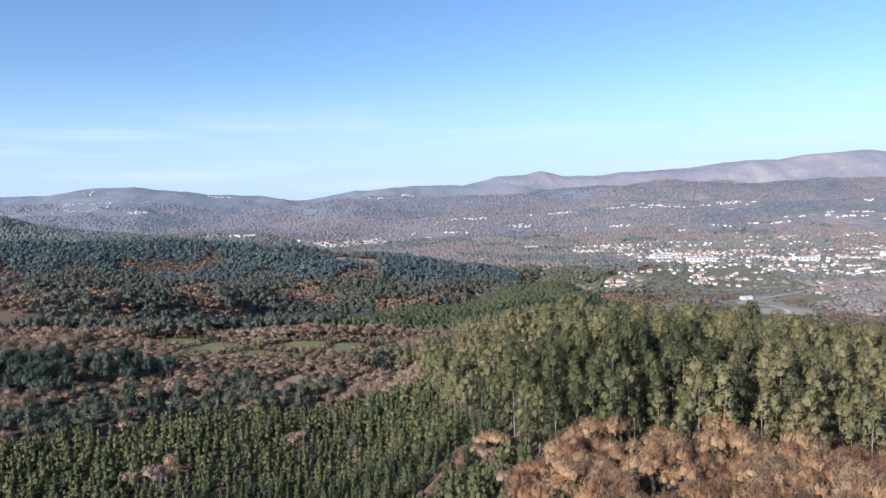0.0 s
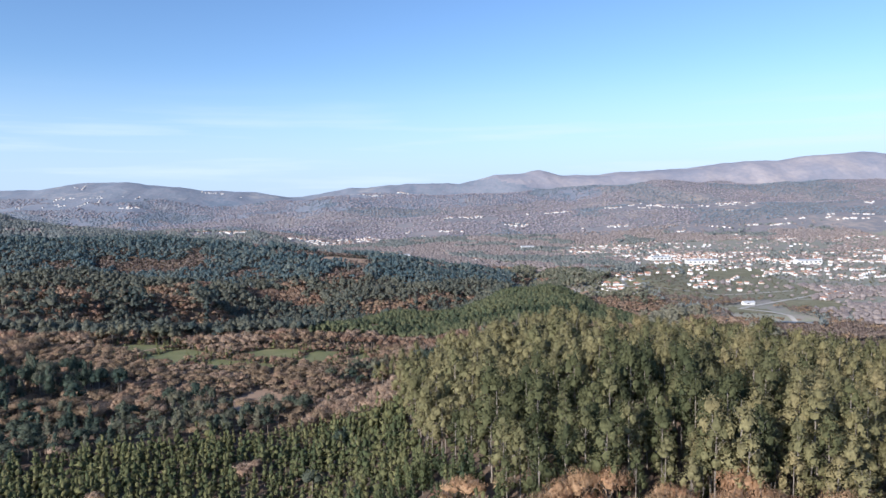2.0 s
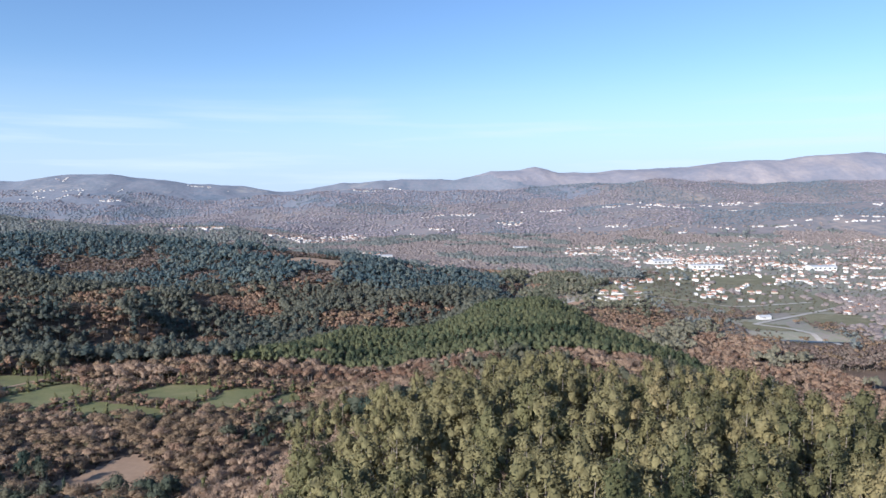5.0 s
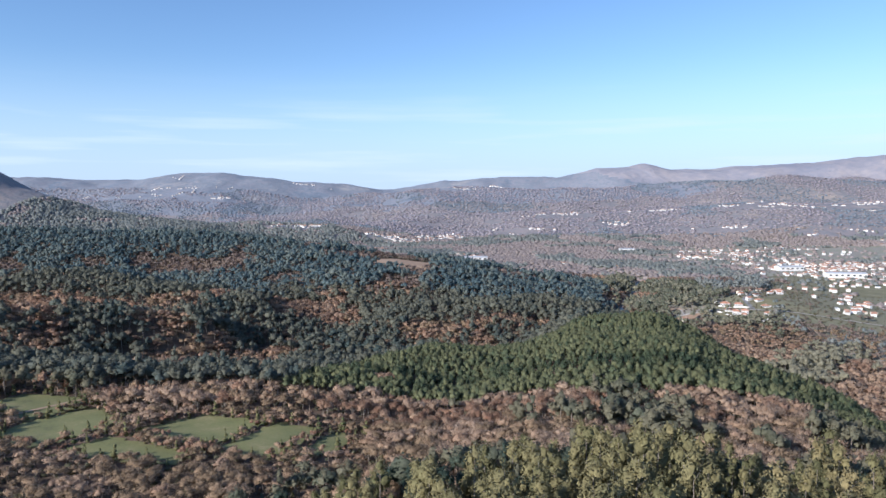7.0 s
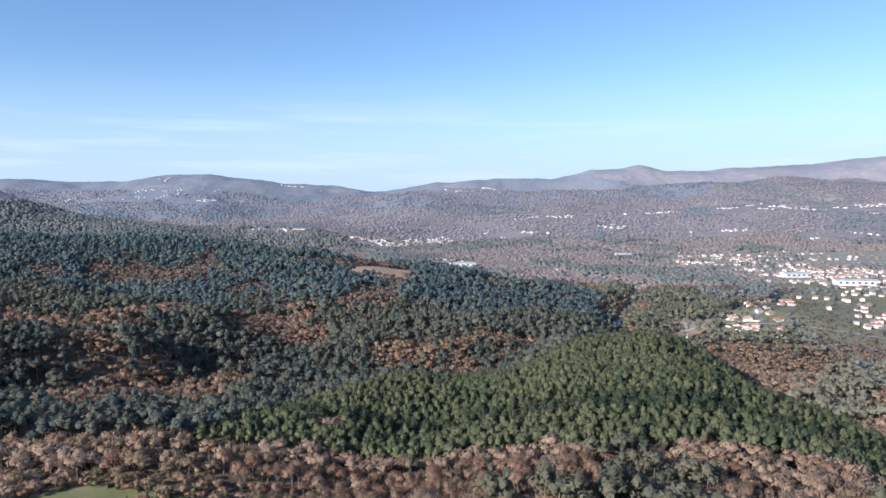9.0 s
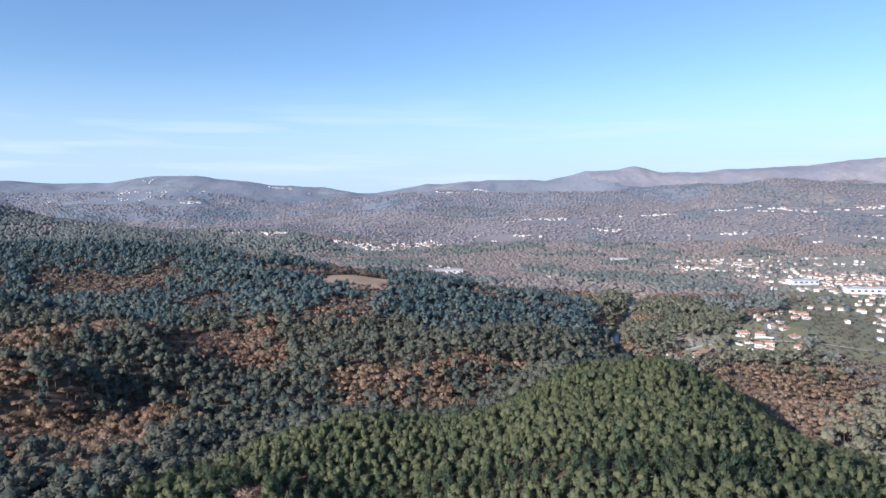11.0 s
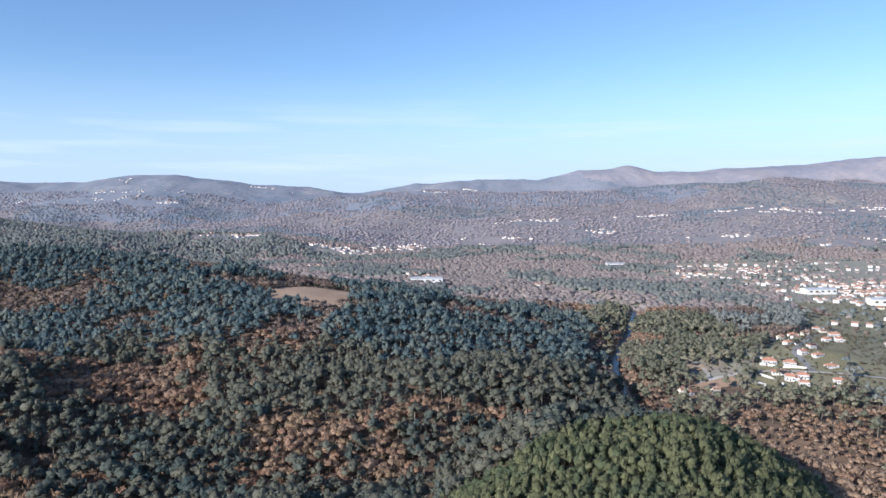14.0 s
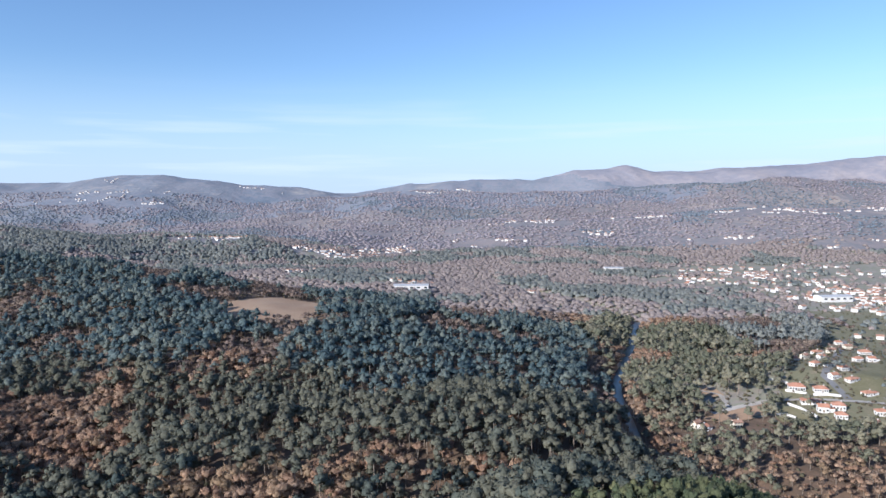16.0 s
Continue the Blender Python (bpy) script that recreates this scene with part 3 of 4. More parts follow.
TERRACES = [[(-600, 1060), (-440, 1070), (-420, 1150), (-600, 1160)]]
VILLAGE_GREEN = [
    [(385, 1066), (402, 1061), (446, 1136), (439, 1140), (385, 1076)],
    [(340, 1068), (356, 1065), (377, 1062), (376, 1068), (359, 1079), (345, 1076)],
    [(320, 1035), (331, 1028), (341, 1035), (336, 1055), (321, 1047)],
    [(452, 892), (500, 870), (512, 905), (474, 934)],
    [(540, 900), (620, 880), (640, 960), (560, 980)],
    [(600, 1250), (760, 1250), (780, 1360), (620, 1380)],
]
CLEARING = [[(288, 1038), (314, 1047), (328, 1066), (306, 1065), (286, 1059), (272, 1050)], [(285, 1102), (302, 1087), (305, 1100), (293, 1127), (271, 1126)]]
# trees left out here so the clearings show from the camera
SIGHT_GAPS = [[(258, 1016), (300, 1008), (318, 1030), (312, 1048), (288, 1040), (264, 1046)], [(286, 1062), (330, 1064), (334, 1080), (300, 1092), (284, 1100)]]
OPEN = MEADOWS + PLOUGHED + TERRACES + VILLAGE_GREEN + CLEARING
TOWN_LAND = [[(320, 1035), (352, 1014), (372, 1010), (547, 1304), (523, 1342), (459, 1296), (386, 1163), (335, 1092)],
             [(392, 1020), (480, 985), (660, 985), (760, 1500), (560, 1500)],
             [(560, 1040), (1500, 1020), (1900, 2000), (420, 2080), (400, 1800), (560, 1500)]]


# clusters over the valley and the hills: x, y, spread x, spread y, houses
CLUSTERS = [(640, 1520, 100, 50, 32), (720, 1640, 150, 70, 50), (900, 1450, 170, 80, 42), (800, 1170, 130, 50, 20), (575, 1000, 55, 26, 10), (690, 955, 60, 24, 6),
            (520, 1790, 110, 50, 22), (620, 1960, 170, 40, 14), (1000, 1900, 260, 110, 22), (1150, 1500, 130, 110, 24), (780, 1330, 100, 30, 16), (560, 1330, 60, 30, 8), (455, 1050, 36, 26, 9), (490, 1110, 40, 40, 9), (540, 1190, 50, 50, 12), (620, 1380, 70, 50, 14)]
HILL_CLUSTERS = [(341, 2705, 110, 40, 16), (440, 2480, 60, 22, 9), (985, 2690, 150, 75, 26), (1320, 2700, 190, 85, 20), (640, 2760, 120, 26, 10),
                 (250, 3760, 330, 30, 28), (-130, 3640, 160, 24, 8), (-486, 2208, 110, 45, 26), (-560, 2330, 60, 30, 8), (-202, 2174, 95, 40, 40), (-78, 2294, 90, 40, 24),
                 (-127, 1864, 65, 30, 22), (10, 1625, 45, 24, 10), (-150, 1740, 60, 26, 14), (210, 1600, 30, 15, 4), (150, 2400, 90, 40, 8),
                 (-1480, 3760, 280, 60, 15), (-1650, 3600, 260, 60, 14), (-1300, 3560, 170, 40, 12), (-900, 4020, 140, 30, 10), (-1750, 4000, 160, 30, 6),
                 (1500, 2300, 280, 60, 22), (2000, 2600, 250, 60, 18), (1100, 2250, 200, 50, 10), (760, 2330, 90, 30, 6)]


def settled(x, y):
    ok = np.zeros(np.shape(x), bool)
    for cx, cy, sx, sy, _ in CLUSTERS + HILL_CLUSTERS:
        ok |= ((x - cx) / (sx * 0.9)) ** 2 + ((y - cy + sy * 0.3) / (sy * 1.5)) ** 2 < 1
    return ok


def open_land(x, y):
    ok = np.zeros(np.shape(x), bool)
    for q in OPEN:
        ok |= inside(x, y, q)
    return ok


def kinds_at(x, y):
    """What grows where: 0 nothing, 1 eucalyptus, 2 young, 3 pine, 4 umbrella, 5 oak, 6 bare."""
    x, y = x / PLAN, y / PLAN
    n1, n2, n3 = fbm(x, y, 45, 3, 21), fbm(x, y, 110, 3, 31), value_noise(x, y, 9, 41)
    z = height(x * PLAN, y * PLAN) / PLAN
    k = np.where(n1 + 0.5 * n2 + 0.3 * (n3 - 0.5) > 0.40, 5, 4)
    k = np.where((n1 - n2 > 0.55), 6, k)
    near = y < 600
    ridge = (y < 452 + 14 * n2) & (x > 35 - 0.14 * (y - 230) + 14 * n1)
    k = np.where(ridge, np.where(n1 + n2 > 0.62, 5, np.where((value_noise(x, y, 10, 93) < 0.25) & (y > 232), 0, np.where((n3 < 0.006 * (y - 370)) & (n3 < 0.55), 4, np.where(n3 > 0.95, 6, 1)))), k)
    k = np.where(near & ~ridge & (x > 40), np.where(n1 + 0.5 * n2 < np.where(y > 470, -0.3, np.where(x > 150, -0.12, 0.08)), 4, np.where(n3 < 0.6, 6, 5)), k)
    foot = ((x - 58) / 76) ** 2 + ((y - 150) / (47 + 12 * n1)) ** 2 < 1
    k = np.where(foot, np.where(n3 < 0.9, 5, 2), k)
    young = near & (x <= 35 - 0.14 * (y - 230) + 14 * n1) & (y < 366 + 24 * n2 + 14 * n1 + 0.25 * x + 1.1 * np.clip(x, 0, None))
    k = np.where(young, np.where(n1 > 0.40, np.where(n3 < 0.5, 5, 6), np.where((n2 - n1 > 0.8) & (n3 > 0.75), 4, 2)), k)
    vale = near & ~ridge & ~young & (x <= 40)
    k = np.where(vale, np.where(n1 + 0.5 * n2 - 0.003 * np.clip(-120 - x, 0, 100) + 0.006 * np.clip(y - 405, -30, 90) < np.where(n3 < 0.35, -0.25, 0.02), 4, np.where(n3 < 0.75, 5, 6)), k)
    pale = ((x - 8) / 34) ** 2 + ((y - 405) / 34) ** 2 < 1 + 0.6 * n1
    k = np.where(pale, np.where(n3 < 0.85, 6, 2), k)
    belt = (y > 545 + 12 * n2) & (y < 612 + 14 * n1) & (x > -140) & (x < 300)
    k = np.where(belt & (n1 + np.where(x > 50, 0.22, 0.25) > 0), np.where(n3 < 0.78, 6, 5), k)
    spur = (y >= 600 + 14 * n1) & (y < 905) & (x > -60 + 0.25 * (y - 600) + 25 * n2 + 1.45 * np.clip(y - 725, 0, None)) & (x < 345) & (z > 11 + 4 * n1)
    k = np.where(spur, np.where(n1 > 0.62, 6, 3), k)
    k = np.where((k == 4) & (value_noise(x, y, 5, 47) > 0.8), np.where(n3 < 0.4, 5, 6), k)
    d, _ = along(x, y, RIVER)
    k = np.where(d < 26, np.where(n3 < 0.6, 6, 4), k)
    brook, _ = along(x, y, [(-330, 760), (-150, 790), (-40, 835), (60, 868), (150, 905), (215, 960)])
    gully = (brook < 24 + 26 * n2 + 14 * n1) & ~spur
    k = np.where(gully & (n1 > 0.22), np.where(n3 < 0.4, 5, np.where(n3 < 0.72, 6, 4)), k)
    draw, _ = along(x, y, [(-125, 769), (-86, 845), (-70, 918), (-87, 983), (-68, 1030), (-32, 1045)])
    slide, _ = along(x, y, [(-165, 1025), (-98, 1031)])
    scree, _ = along(x, y, [(15, 886), (45, 902), (80, 922), (153, 917)])
    k = np.where(((draw < 8 + 13 * n1) | (slide < 5 + 12 * n1) | (scree < 11 + 12 * n1)) & ~spur, np.where(n3 < 0.4, 5, np.where(n3 < 0.72, 6, 4)), k)
    slope = (x < -95) & (y > 655) & (y < 930) & (n1 + 0.4 * n2 > -0.06)
    k = np.where(slope, np.where(n3 < 0.45, 5, np.where(n3 < 0.85, 6, 4)), k)
    heath = (y > 1175) & (y < 1420) & (x > -420) & (x < 150) & (n1 + n2 > 0.05)
    k = np.where(heath, np.where(n3 < 0.55, 5, 6), k)
    # second ellipse stretched east: dark pines stand in for a shadowed hollow
    copse_and_hollow = (((x + 178) / 46) ** 2 + ((y - 425) / 38) ** 2 < 1 + 0.8 * n1) | (((x + 160) / 92) ** 2 + ((y - 615) / 17) ** 2 < 1 + 0.8 * n1)
    k = np.where(copse_and_hollow, np.where(n3 + 0.5 * n1 < 0.55, 4, 5), k)
    right = (x > 250) & (y > 700) & ~spur
    k = np.where(right, np.where(n2 + 0.6 * n1 > np.where(x < 400, 0.34, -0.12), 6, 4), k)
    low = (x > 225) & (y > 560) & (y < 985) & ~spur
    k = np.where(low, np.where(n1 + 0.5 * n2 > -0.3, np.where(n3 < 0.65, 6, 5), 4), k)
    k = np.where((y > 1350) & (n2 > 0.02), 6, k)
    k = np.where((x < -640) & (y > 1500), np.where(n1 > 0.3, 6, 4), k)
    k = np.where((value_noise(x, y, 7, 91) < 0.13) & ~spur, 0, k)
    k = np.where(open_land(x, y) | (d < 4.6), 0, k)
    for q in SIGHT_GAPS:
        k = np.where(inside(x, y, q) & (n3 < 0.9), 0, k)
    town = np.zeros(np.shape(x), bool)
    for q in TOWN_LAND:
        town |= inside(x, y, q)
    k = np.where(town & (n3 < np.where(y < 1345, 0.84, 0.62)), 0, k)
    k = np.where(settled(x, y) & (n3 < 0.82), 0, k)
    lane, _ = along(x, y, [(505, 800), (512, 858), (500, 890), (478, 915), (520, 940), (600, 985)])
    k = np.where((lane < 20) & (n3 < 0.93), 0, k)
    k = np.where(inside(x, y, [(440, 770), (490, 770), (545, 930), (450, 940)]) & (n3 < 0.85), 0, k)
    path, _ = along(x, y, [(2, 212), (14, 226), (27, 243)])
    k = np.where(path < 4, 0, k)
    return k


NAMES = {1: "eucalyptus", 2: "young", 3: "pine", 4: "umbrella", 5: "oak", 6: "bare"}
LABELS = {1: "tall olive-green eucalyptus trees with pale bare trunks", 2: "young bright green trees in close rows",
          3: "dense plantation of dark green pines", 4: "mixed blue-green pine wood on the hill",
          5: "brown oaks with dry winter leaves", 6: "bare winter trees with pale twigs"}
THING = {1: ("eucalyptus_tree", "tall eucalyptus with pale trunk and olive-green crown", "tree"),
         2: ("young_tree", "young bright green conical tree on the slope", "tree"),
         3: ("pine_tree", "dark green pine of the dense plantation", "tree"),
         5: ("oak_tree", "oak with rusty brown winter leaves", "tree"),
         6: ("bare_tree", "leafless winter tree with pale grey-brown twigs", "tree"),
         4: ("umbrella_pine", "dark blue-green pine with a broad crown", "tree")}
FOREST = {1: "eucalyptus_forest", 2: "young_plantation", 3: "pine_plantation", 4: "mixed_pine_wood", 5: "oak_wood", 6: "bare_wood"}
SIZES = {1: (0.62, 1.15), 2: (0.5, 1.3), 3: (0.85, 1.1), 4: (0.65, 1.1), 5: (0.7, 1.2), 6: (0.65, 1.1)}
SPACING = {1: 6.2, 2: 3.6, 3: 4.7, 4: 6.5, 5: 5.5, 6: 5.2}


def plant(kind, bounds, level, seed, step=None, grow=1.0, leaves=None, keep=None):
    x, y, rng = scatter(*bounds, step or SPACING[kind], seed)
    view = np.abs(x - 0.09 * y) < 0.76 * y + 60
    x, y = x[view], y[view]
    ok = kinds_at(x, y) == kind
    if keep is not None:
        ok &= keep(x, y)
    x, y = x[ok], y[ok]
    lo, hi = SIZES[kind]
    foot = np.hypot((x / PLAN - 58) / 84, (y / PLAN - 150) / 55) < 1
    grow = np.where(foot & (kind == 5), 1.35, grow)
    low = (x > -230 * PLAN) & (x < 10 * PLAN) & (y > (300 if kind == 4 else 400) * PLAN) & (y < 565 * PLAN)
    grow = np.where(low, (0.62 if kind > 4 else 0.75) * grow, grow)
    # the copse, and the pines that stand in for the hollow's shade
    copse_and_hollow = (((x / PLAN + 178) / 50) ** 2 + ((y / PLAN - 425) / 42) ** 2 < 1.2) | (((x / PLAN + 160) / 96) ** 2 + ((y / PLAN - 615) / 20) ** 2 < 1.2)
    grow = np.where(copse_and_hollow & (kind == 4), 1.15, grow)
    fringe = (x > 235 * PLAN) & (x < 560 * PLAN) & (y > (935 - 0.6 * (x / PLAN - 235)) * PLAN) & (y < 1240 * PLAN)
    grow = np.where(fringe, np.where((x < 325 * PLAN) & (y > 1075 * PLAN), 0.95, 0.7) * grow, grow)
    return x, y, rng.uniform(lo, hi, len(x)) * grow * (1 + 0.36 * fbm(x, y, 34, 3, 51))


def tree_things(kind, x, y, scale, leaves=None, label=""):
    """Single trees, each its own thing with trunk and crown; alike trees share their meshes."""
    name, usual, category = THING[kind]
    label = label or usual
    rng = np.random.default_rng(kind)
    z = height(x, y)
    shared = []
    for k in range(min(8, len(x))):
        (tv, tf, tn), (cv, cf, cn) = SHAPES[NAMES[kind], 3][k]
        base = new(name)
        base.empty_display_size = 1.0
        mesh_object("trunk", tv, tf, [BARKS[NAMES[kind]]], parent=base, smooth=True, normals=tn)
        mesh_object("crown", cv, cf, [leaves or LEAVES[NAMES[kind]]], parent=base, smooth=True, normals=cn)
        tagged(base, label, category, group=FOREST[kind].replace("_", " "))
        shared.append(base)
    for i in range(len(x)):
        m = Matrix.LocRotScale((x[i], y[i], z[i]), Euler((0, 0, rng.uniform(0, 6.283))), (scale[i] * rng.uniform(0.9, 1.15), scale[i] * rng.uniform(0.9, 1.15), scale[i]))
        if i < 8:
            shared[i].matrix_basis = m
        else:
            copy = copy_thing(shared[i % 8], Matrix.Identity(4))
            copy.matrix_basis = m


# stretches of the land: near slope, spur, hills across the brook, valley
NEAR, SPUR, MIDDLE, VALLEY = (-330, 420, 110, 600), (-330, 420, 600, 910), (-900, 560, 700, 1420), (-1100, 1500, 800, 2300)
SINGLE = {1: (195, 262), 2: (215, 262), 5: (100, 205), 3: (640, 672), 4: (400, 480), 6: (548, 585)}
# leaves across the brook, with haze mixed into their colours
HILL_LEAVES = {4: LEAF_HILL, 5: LEAF_GREYED, 6: LEAF_GREYED}
# valley leaves, paler still: haze is part of their colour
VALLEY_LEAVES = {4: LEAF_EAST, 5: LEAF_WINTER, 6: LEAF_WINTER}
for kind in (1, 2, 4, 5, 6):
    px, py, ps = plant(kind, NEAR, 2, 10 + kind)
    y0, y1 = SINGLE[kind][0] * PLAN, SINGLE[kind][1] * PLAN
    one = (py > y0) & (py < y1) & (np.abs(px - 50) < 120 if kind != 4 else True)
    idx = np.flatnonzero(one)[:300]
    one = np.zeros(len(px), bool)
    one[idx] = True
    pale = (value_noise(px, py, 8, 97) < (px / PLAN - 86) / 60) & (kind == 1)
    for some, leaves, label in ((one & ~pale, None, ""), (one & pale, LEAF_PALE, "eucalyptus with a pale olive crown on the sunny shoulder")):
        if some.any():
            tree_things(kind, px[some], py[some], ps[some], leaves, label)
    close = ~one & (py < {1: 460, 2: 380, 4: 450, 5: 570, 6: 570}[kind] * PLAN)
    far = ~one & ~close
    rusty = close & (py > 300 * PLAN) & (kind == 5)
    close &= ~rusty
    if kind == 1:
        pale &= close
        forest(FOREST[1], NAMES[1], 2, px[pale], py[pale], ps[pale], "pale olive eucalyptus trees on the sunny shoulder", leaves=LEAF_PALE)
        close &= ~pale
    forest(FOREST[kind], NAMES[kind], 2 if kind != 2 else 1, px[close], py[close], ps[close], LABELS[kind], spread=1.2 if kind == 6 else 1.0)
    forest(FOREST[kind], NAMES[kind], 2, px[rusty], py[rusty], ps[rusty], "rusty brown oaks round the small meadows", leaves=LEAF_RUST, spread=1.25)
    forest(FOREST[kind], NAMES[kind], 1, px[far], py[far], ps[far], LABELS[kind], leaves=LEAF_RUST if kind == 5 else None, spread=1.25 if kind > 4 else 1.0)
for kind in (3, 4, 5, 6):
    px, py, ps = plant(kind, SPUR, 2, 20 + kind)
    one = np.zeros(len(px), bool)
    if kind == 3:
        y0, y1 = SINGLE[3][0] * PLAN, SINGLE[3][1] * PLAN
        one[np.flatnonzero((py > y0) & (py < y1))[:300]] = True
        tree_things(3, px[one], py[one], ps[one])
    over = ~one & (px > 235 * PLAN) & (kind != 3)
    one |= over
    forest(FOREST[kind], NAMES[kind], 1, px[over], py[over], ps[over], LABELS[kind], leaves={3: None, 4: LEAF_BANK, 5: LEAF_BARE, 6: None}[kind], spread=1.35 if kind > 4 else 1.0)
    forest(FOREST[kind], NAMES[kind], 1, px[~one], py[~one], ps[~one], LABELS[kind], leaves={3: None, 4: LEAF_SLOPE, 5: LEAF_RUST, 6: None}[kind], spread=1.25 if kind > 4 else 1.0)
for kind in (4, 5, 6):
    px, py, ps = plant(kind, MIDDLE, 1, 30 + kind, keep=lambda x, y: ~((x > -330 * PLAN) & (x < 420 * PLAN) & (y < 910 * PLAN)))
    # deep trees take the hazed leaves; the limit is ragged
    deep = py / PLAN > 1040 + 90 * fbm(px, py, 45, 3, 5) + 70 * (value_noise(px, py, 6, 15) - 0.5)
    slope = ~deep & (px < 235 * PLAN)
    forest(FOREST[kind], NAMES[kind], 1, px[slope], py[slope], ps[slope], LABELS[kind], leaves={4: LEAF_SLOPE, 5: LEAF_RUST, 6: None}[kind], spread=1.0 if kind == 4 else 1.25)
    deep &= (np.arange(len(px)) % 2 > 0) | (kind == 4)
    east = px > 390 * PLAN
    forest(FOREST[kind], NAMES[kind], 1, px[east], py[east], ps[east], LABELS[kind], leaves={4: LEAF_EAST, 5: LEAF_RUST, 6: LEAF_GREYED}[kind])
    bank = (px > 235 * PLAN) & ~east
    forest(FOREST[kind], NAMES[kind], 1, px[bank], py[bank], ps[bank], LABELS[kind], leaves={4: LEAF_BANK, 5: LEAF_RUST, 6: LEAF_BARE}[kind])
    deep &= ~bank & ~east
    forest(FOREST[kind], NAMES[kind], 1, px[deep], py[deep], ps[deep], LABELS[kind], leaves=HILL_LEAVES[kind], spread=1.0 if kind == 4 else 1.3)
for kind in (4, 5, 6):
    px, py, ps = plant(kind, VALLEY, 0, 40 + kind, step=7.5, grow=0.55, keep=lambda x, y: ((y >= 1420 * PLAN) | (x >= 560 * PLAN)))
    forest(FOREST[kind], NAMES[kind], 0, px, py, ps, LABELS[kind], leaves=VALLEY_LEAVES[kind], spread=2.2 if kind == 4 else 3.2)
# saplings along the foot of the tall eucalyptus
px, py, rng = scatter(-40, 260, 195, 300, 5.5, 88)
ok = kinds_at(px, py) == 1
forest("sapling_understory", "young", 1, px[ok], py[ok], rng.uniform(0.45, 0.95, ok.sum()), "green saplings under the tall eucalyptus")
# scrub under and between the trees
for bounds, step, lev, seed in ((NEAR, 4.4, 1, 81), (SPUR, 5.0, 1, 82), ((-620, 480, 700, 1400), 7.0, 1, 83), ((240, 1150, 985, 1700), 11.0, 1, 84)):
    px, py, rng = scatter(*bounds, step, seed)
    ok = (np.abs(px - 0.09 * py) < 0.76 * py + 60) & ~open_land(px / PLAN, py / PLAN) & (along(px / PLAN, py / PLAN, RIVER)[0] > 9)
    if seed == 84:
        ok &= (py > 1080 * PLAN) | (px > 310 * PLAN)
    if seed == 83:
        ok &= ~((px > -330 * PLAN) & (px < 420 * PLAN) & (py < 910 * PLAN))
    kk = kinds_at(px, py)
    ok &= np.isin(kk, (0, 5, 6)) | (rng.uniform(0, 1, len(px)) < (0.5 if seed == 83 else 0.25))
    px, py = px[ok], py[ok]
    forest("undergrowth", "bush", lev, px, py, rng.uniform(0.5, 1.35, len(px)), "brown and olive scrub on the slope", category="scrub")
# woods on the far hillside, with leaf colours that imitate haze
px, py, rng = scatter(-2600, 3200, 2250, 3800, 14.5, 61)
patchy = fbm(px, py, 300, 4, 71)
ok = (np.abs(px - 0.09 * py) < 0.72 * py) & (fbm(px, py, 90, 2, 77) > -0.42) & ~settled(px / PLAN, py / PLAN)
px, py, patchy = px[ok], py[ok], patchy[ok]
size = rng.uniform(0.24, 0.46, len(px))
forest("far_wood", "bare", 0, px[patchy > -0.1], py[patchy > -0.1], size[patchy > -0.1], "winter woods on the far hillside in haze-grey colours", leaves=LEAF_FAR, spread=4.6)
forest("far_pine_wood", "bare", 0, px[patchy < -0.1], py[patchy < -0.1], size[patchy < -0.1], "pine woods on the far hillside in haze-blue colours", leaves=LEAF_VALE, spread=4.6)


# ---- open land, water and ways ----
GRASS = surface("meadow_grass", [(0.15, (0.110, 0.108, 0.045)), (0.42, (0.165, 0.168, 0.060)), (0.6, (0.190, 0.180, 0.070)), (0.85, (0.29, 0.24, 0.125))], 0.09, 0.8, bump=0.3)
OLIVE_GRASS = surface("winter_grass", [(0.15, (0.120, 0.108, 0.056)), (0.42, (0.165, 0.150, 0.075)), (0.6, (0.205, 0.180, 0.096)), (0.85, (0.29, 0.245, 0.155))], 0.06, 0.6, bump=0.3)
STUBBLE = surface("bare_field", [(0.15, (0.26, 0.165, 0.100)), (0.5, (0.36, 0.24, 0.150)), (0.85, (0.43, 0.305, 0.195))], 0.03, 0.5, bump=0.3)
TRACK = surface("pale_track", [(0.2, (0.33, 0.29, 0.24)), (0.8, (0.50, 0.46, 0.40))], 0.1, 1.5, bump=0.2)
ASPHALT = surface("worn_asphalt", [(0.2, (0.16, 0.155, 0.15)), (0.8, (0.26, 0.25, 0.24))], 0.1, 2.0, bump=0.1)


def patch(name, quad, material, label, lift=0.45, step=2.5):
    """A stretch of open ground that follows the land, just above it."""
    q = [(a * PLAN, b * PLAN) for a, b in quad]
    x0, x1 = min(a for a, b in q), max(a for a, b in q)
    y0, y1 = min(b for a, b in q), max(b for a, b in q)
    ax, ay = np.arange(x0, x1 + step, step), np.arange(y0, y1 + step, step)
    xx, yy = np.meshgrid(ax, ay)
    f = grid_faces(len(ay), len(ax))
    cx, cy = xx.ravel()[f].mean(1), yy.ravel()[f].mean(1)
    edge = 1.6 * fbm(cx, cy, 14, 2, 81)
    f = f[inside(cx + edge, cy + edge, q)]
    used, f = np.unique(f, return_inverse=True)
    f = f.reshape(-1, 4)
    vx, vy = xx.ravel()[used], yy.ravel()[used]
    ob = mesh_object(name, np.stack([vx, vy, height(vx, vy) + lift], 1), f, [material], smooth=True)
    return tagged(ob, label, "field", kind="structure")


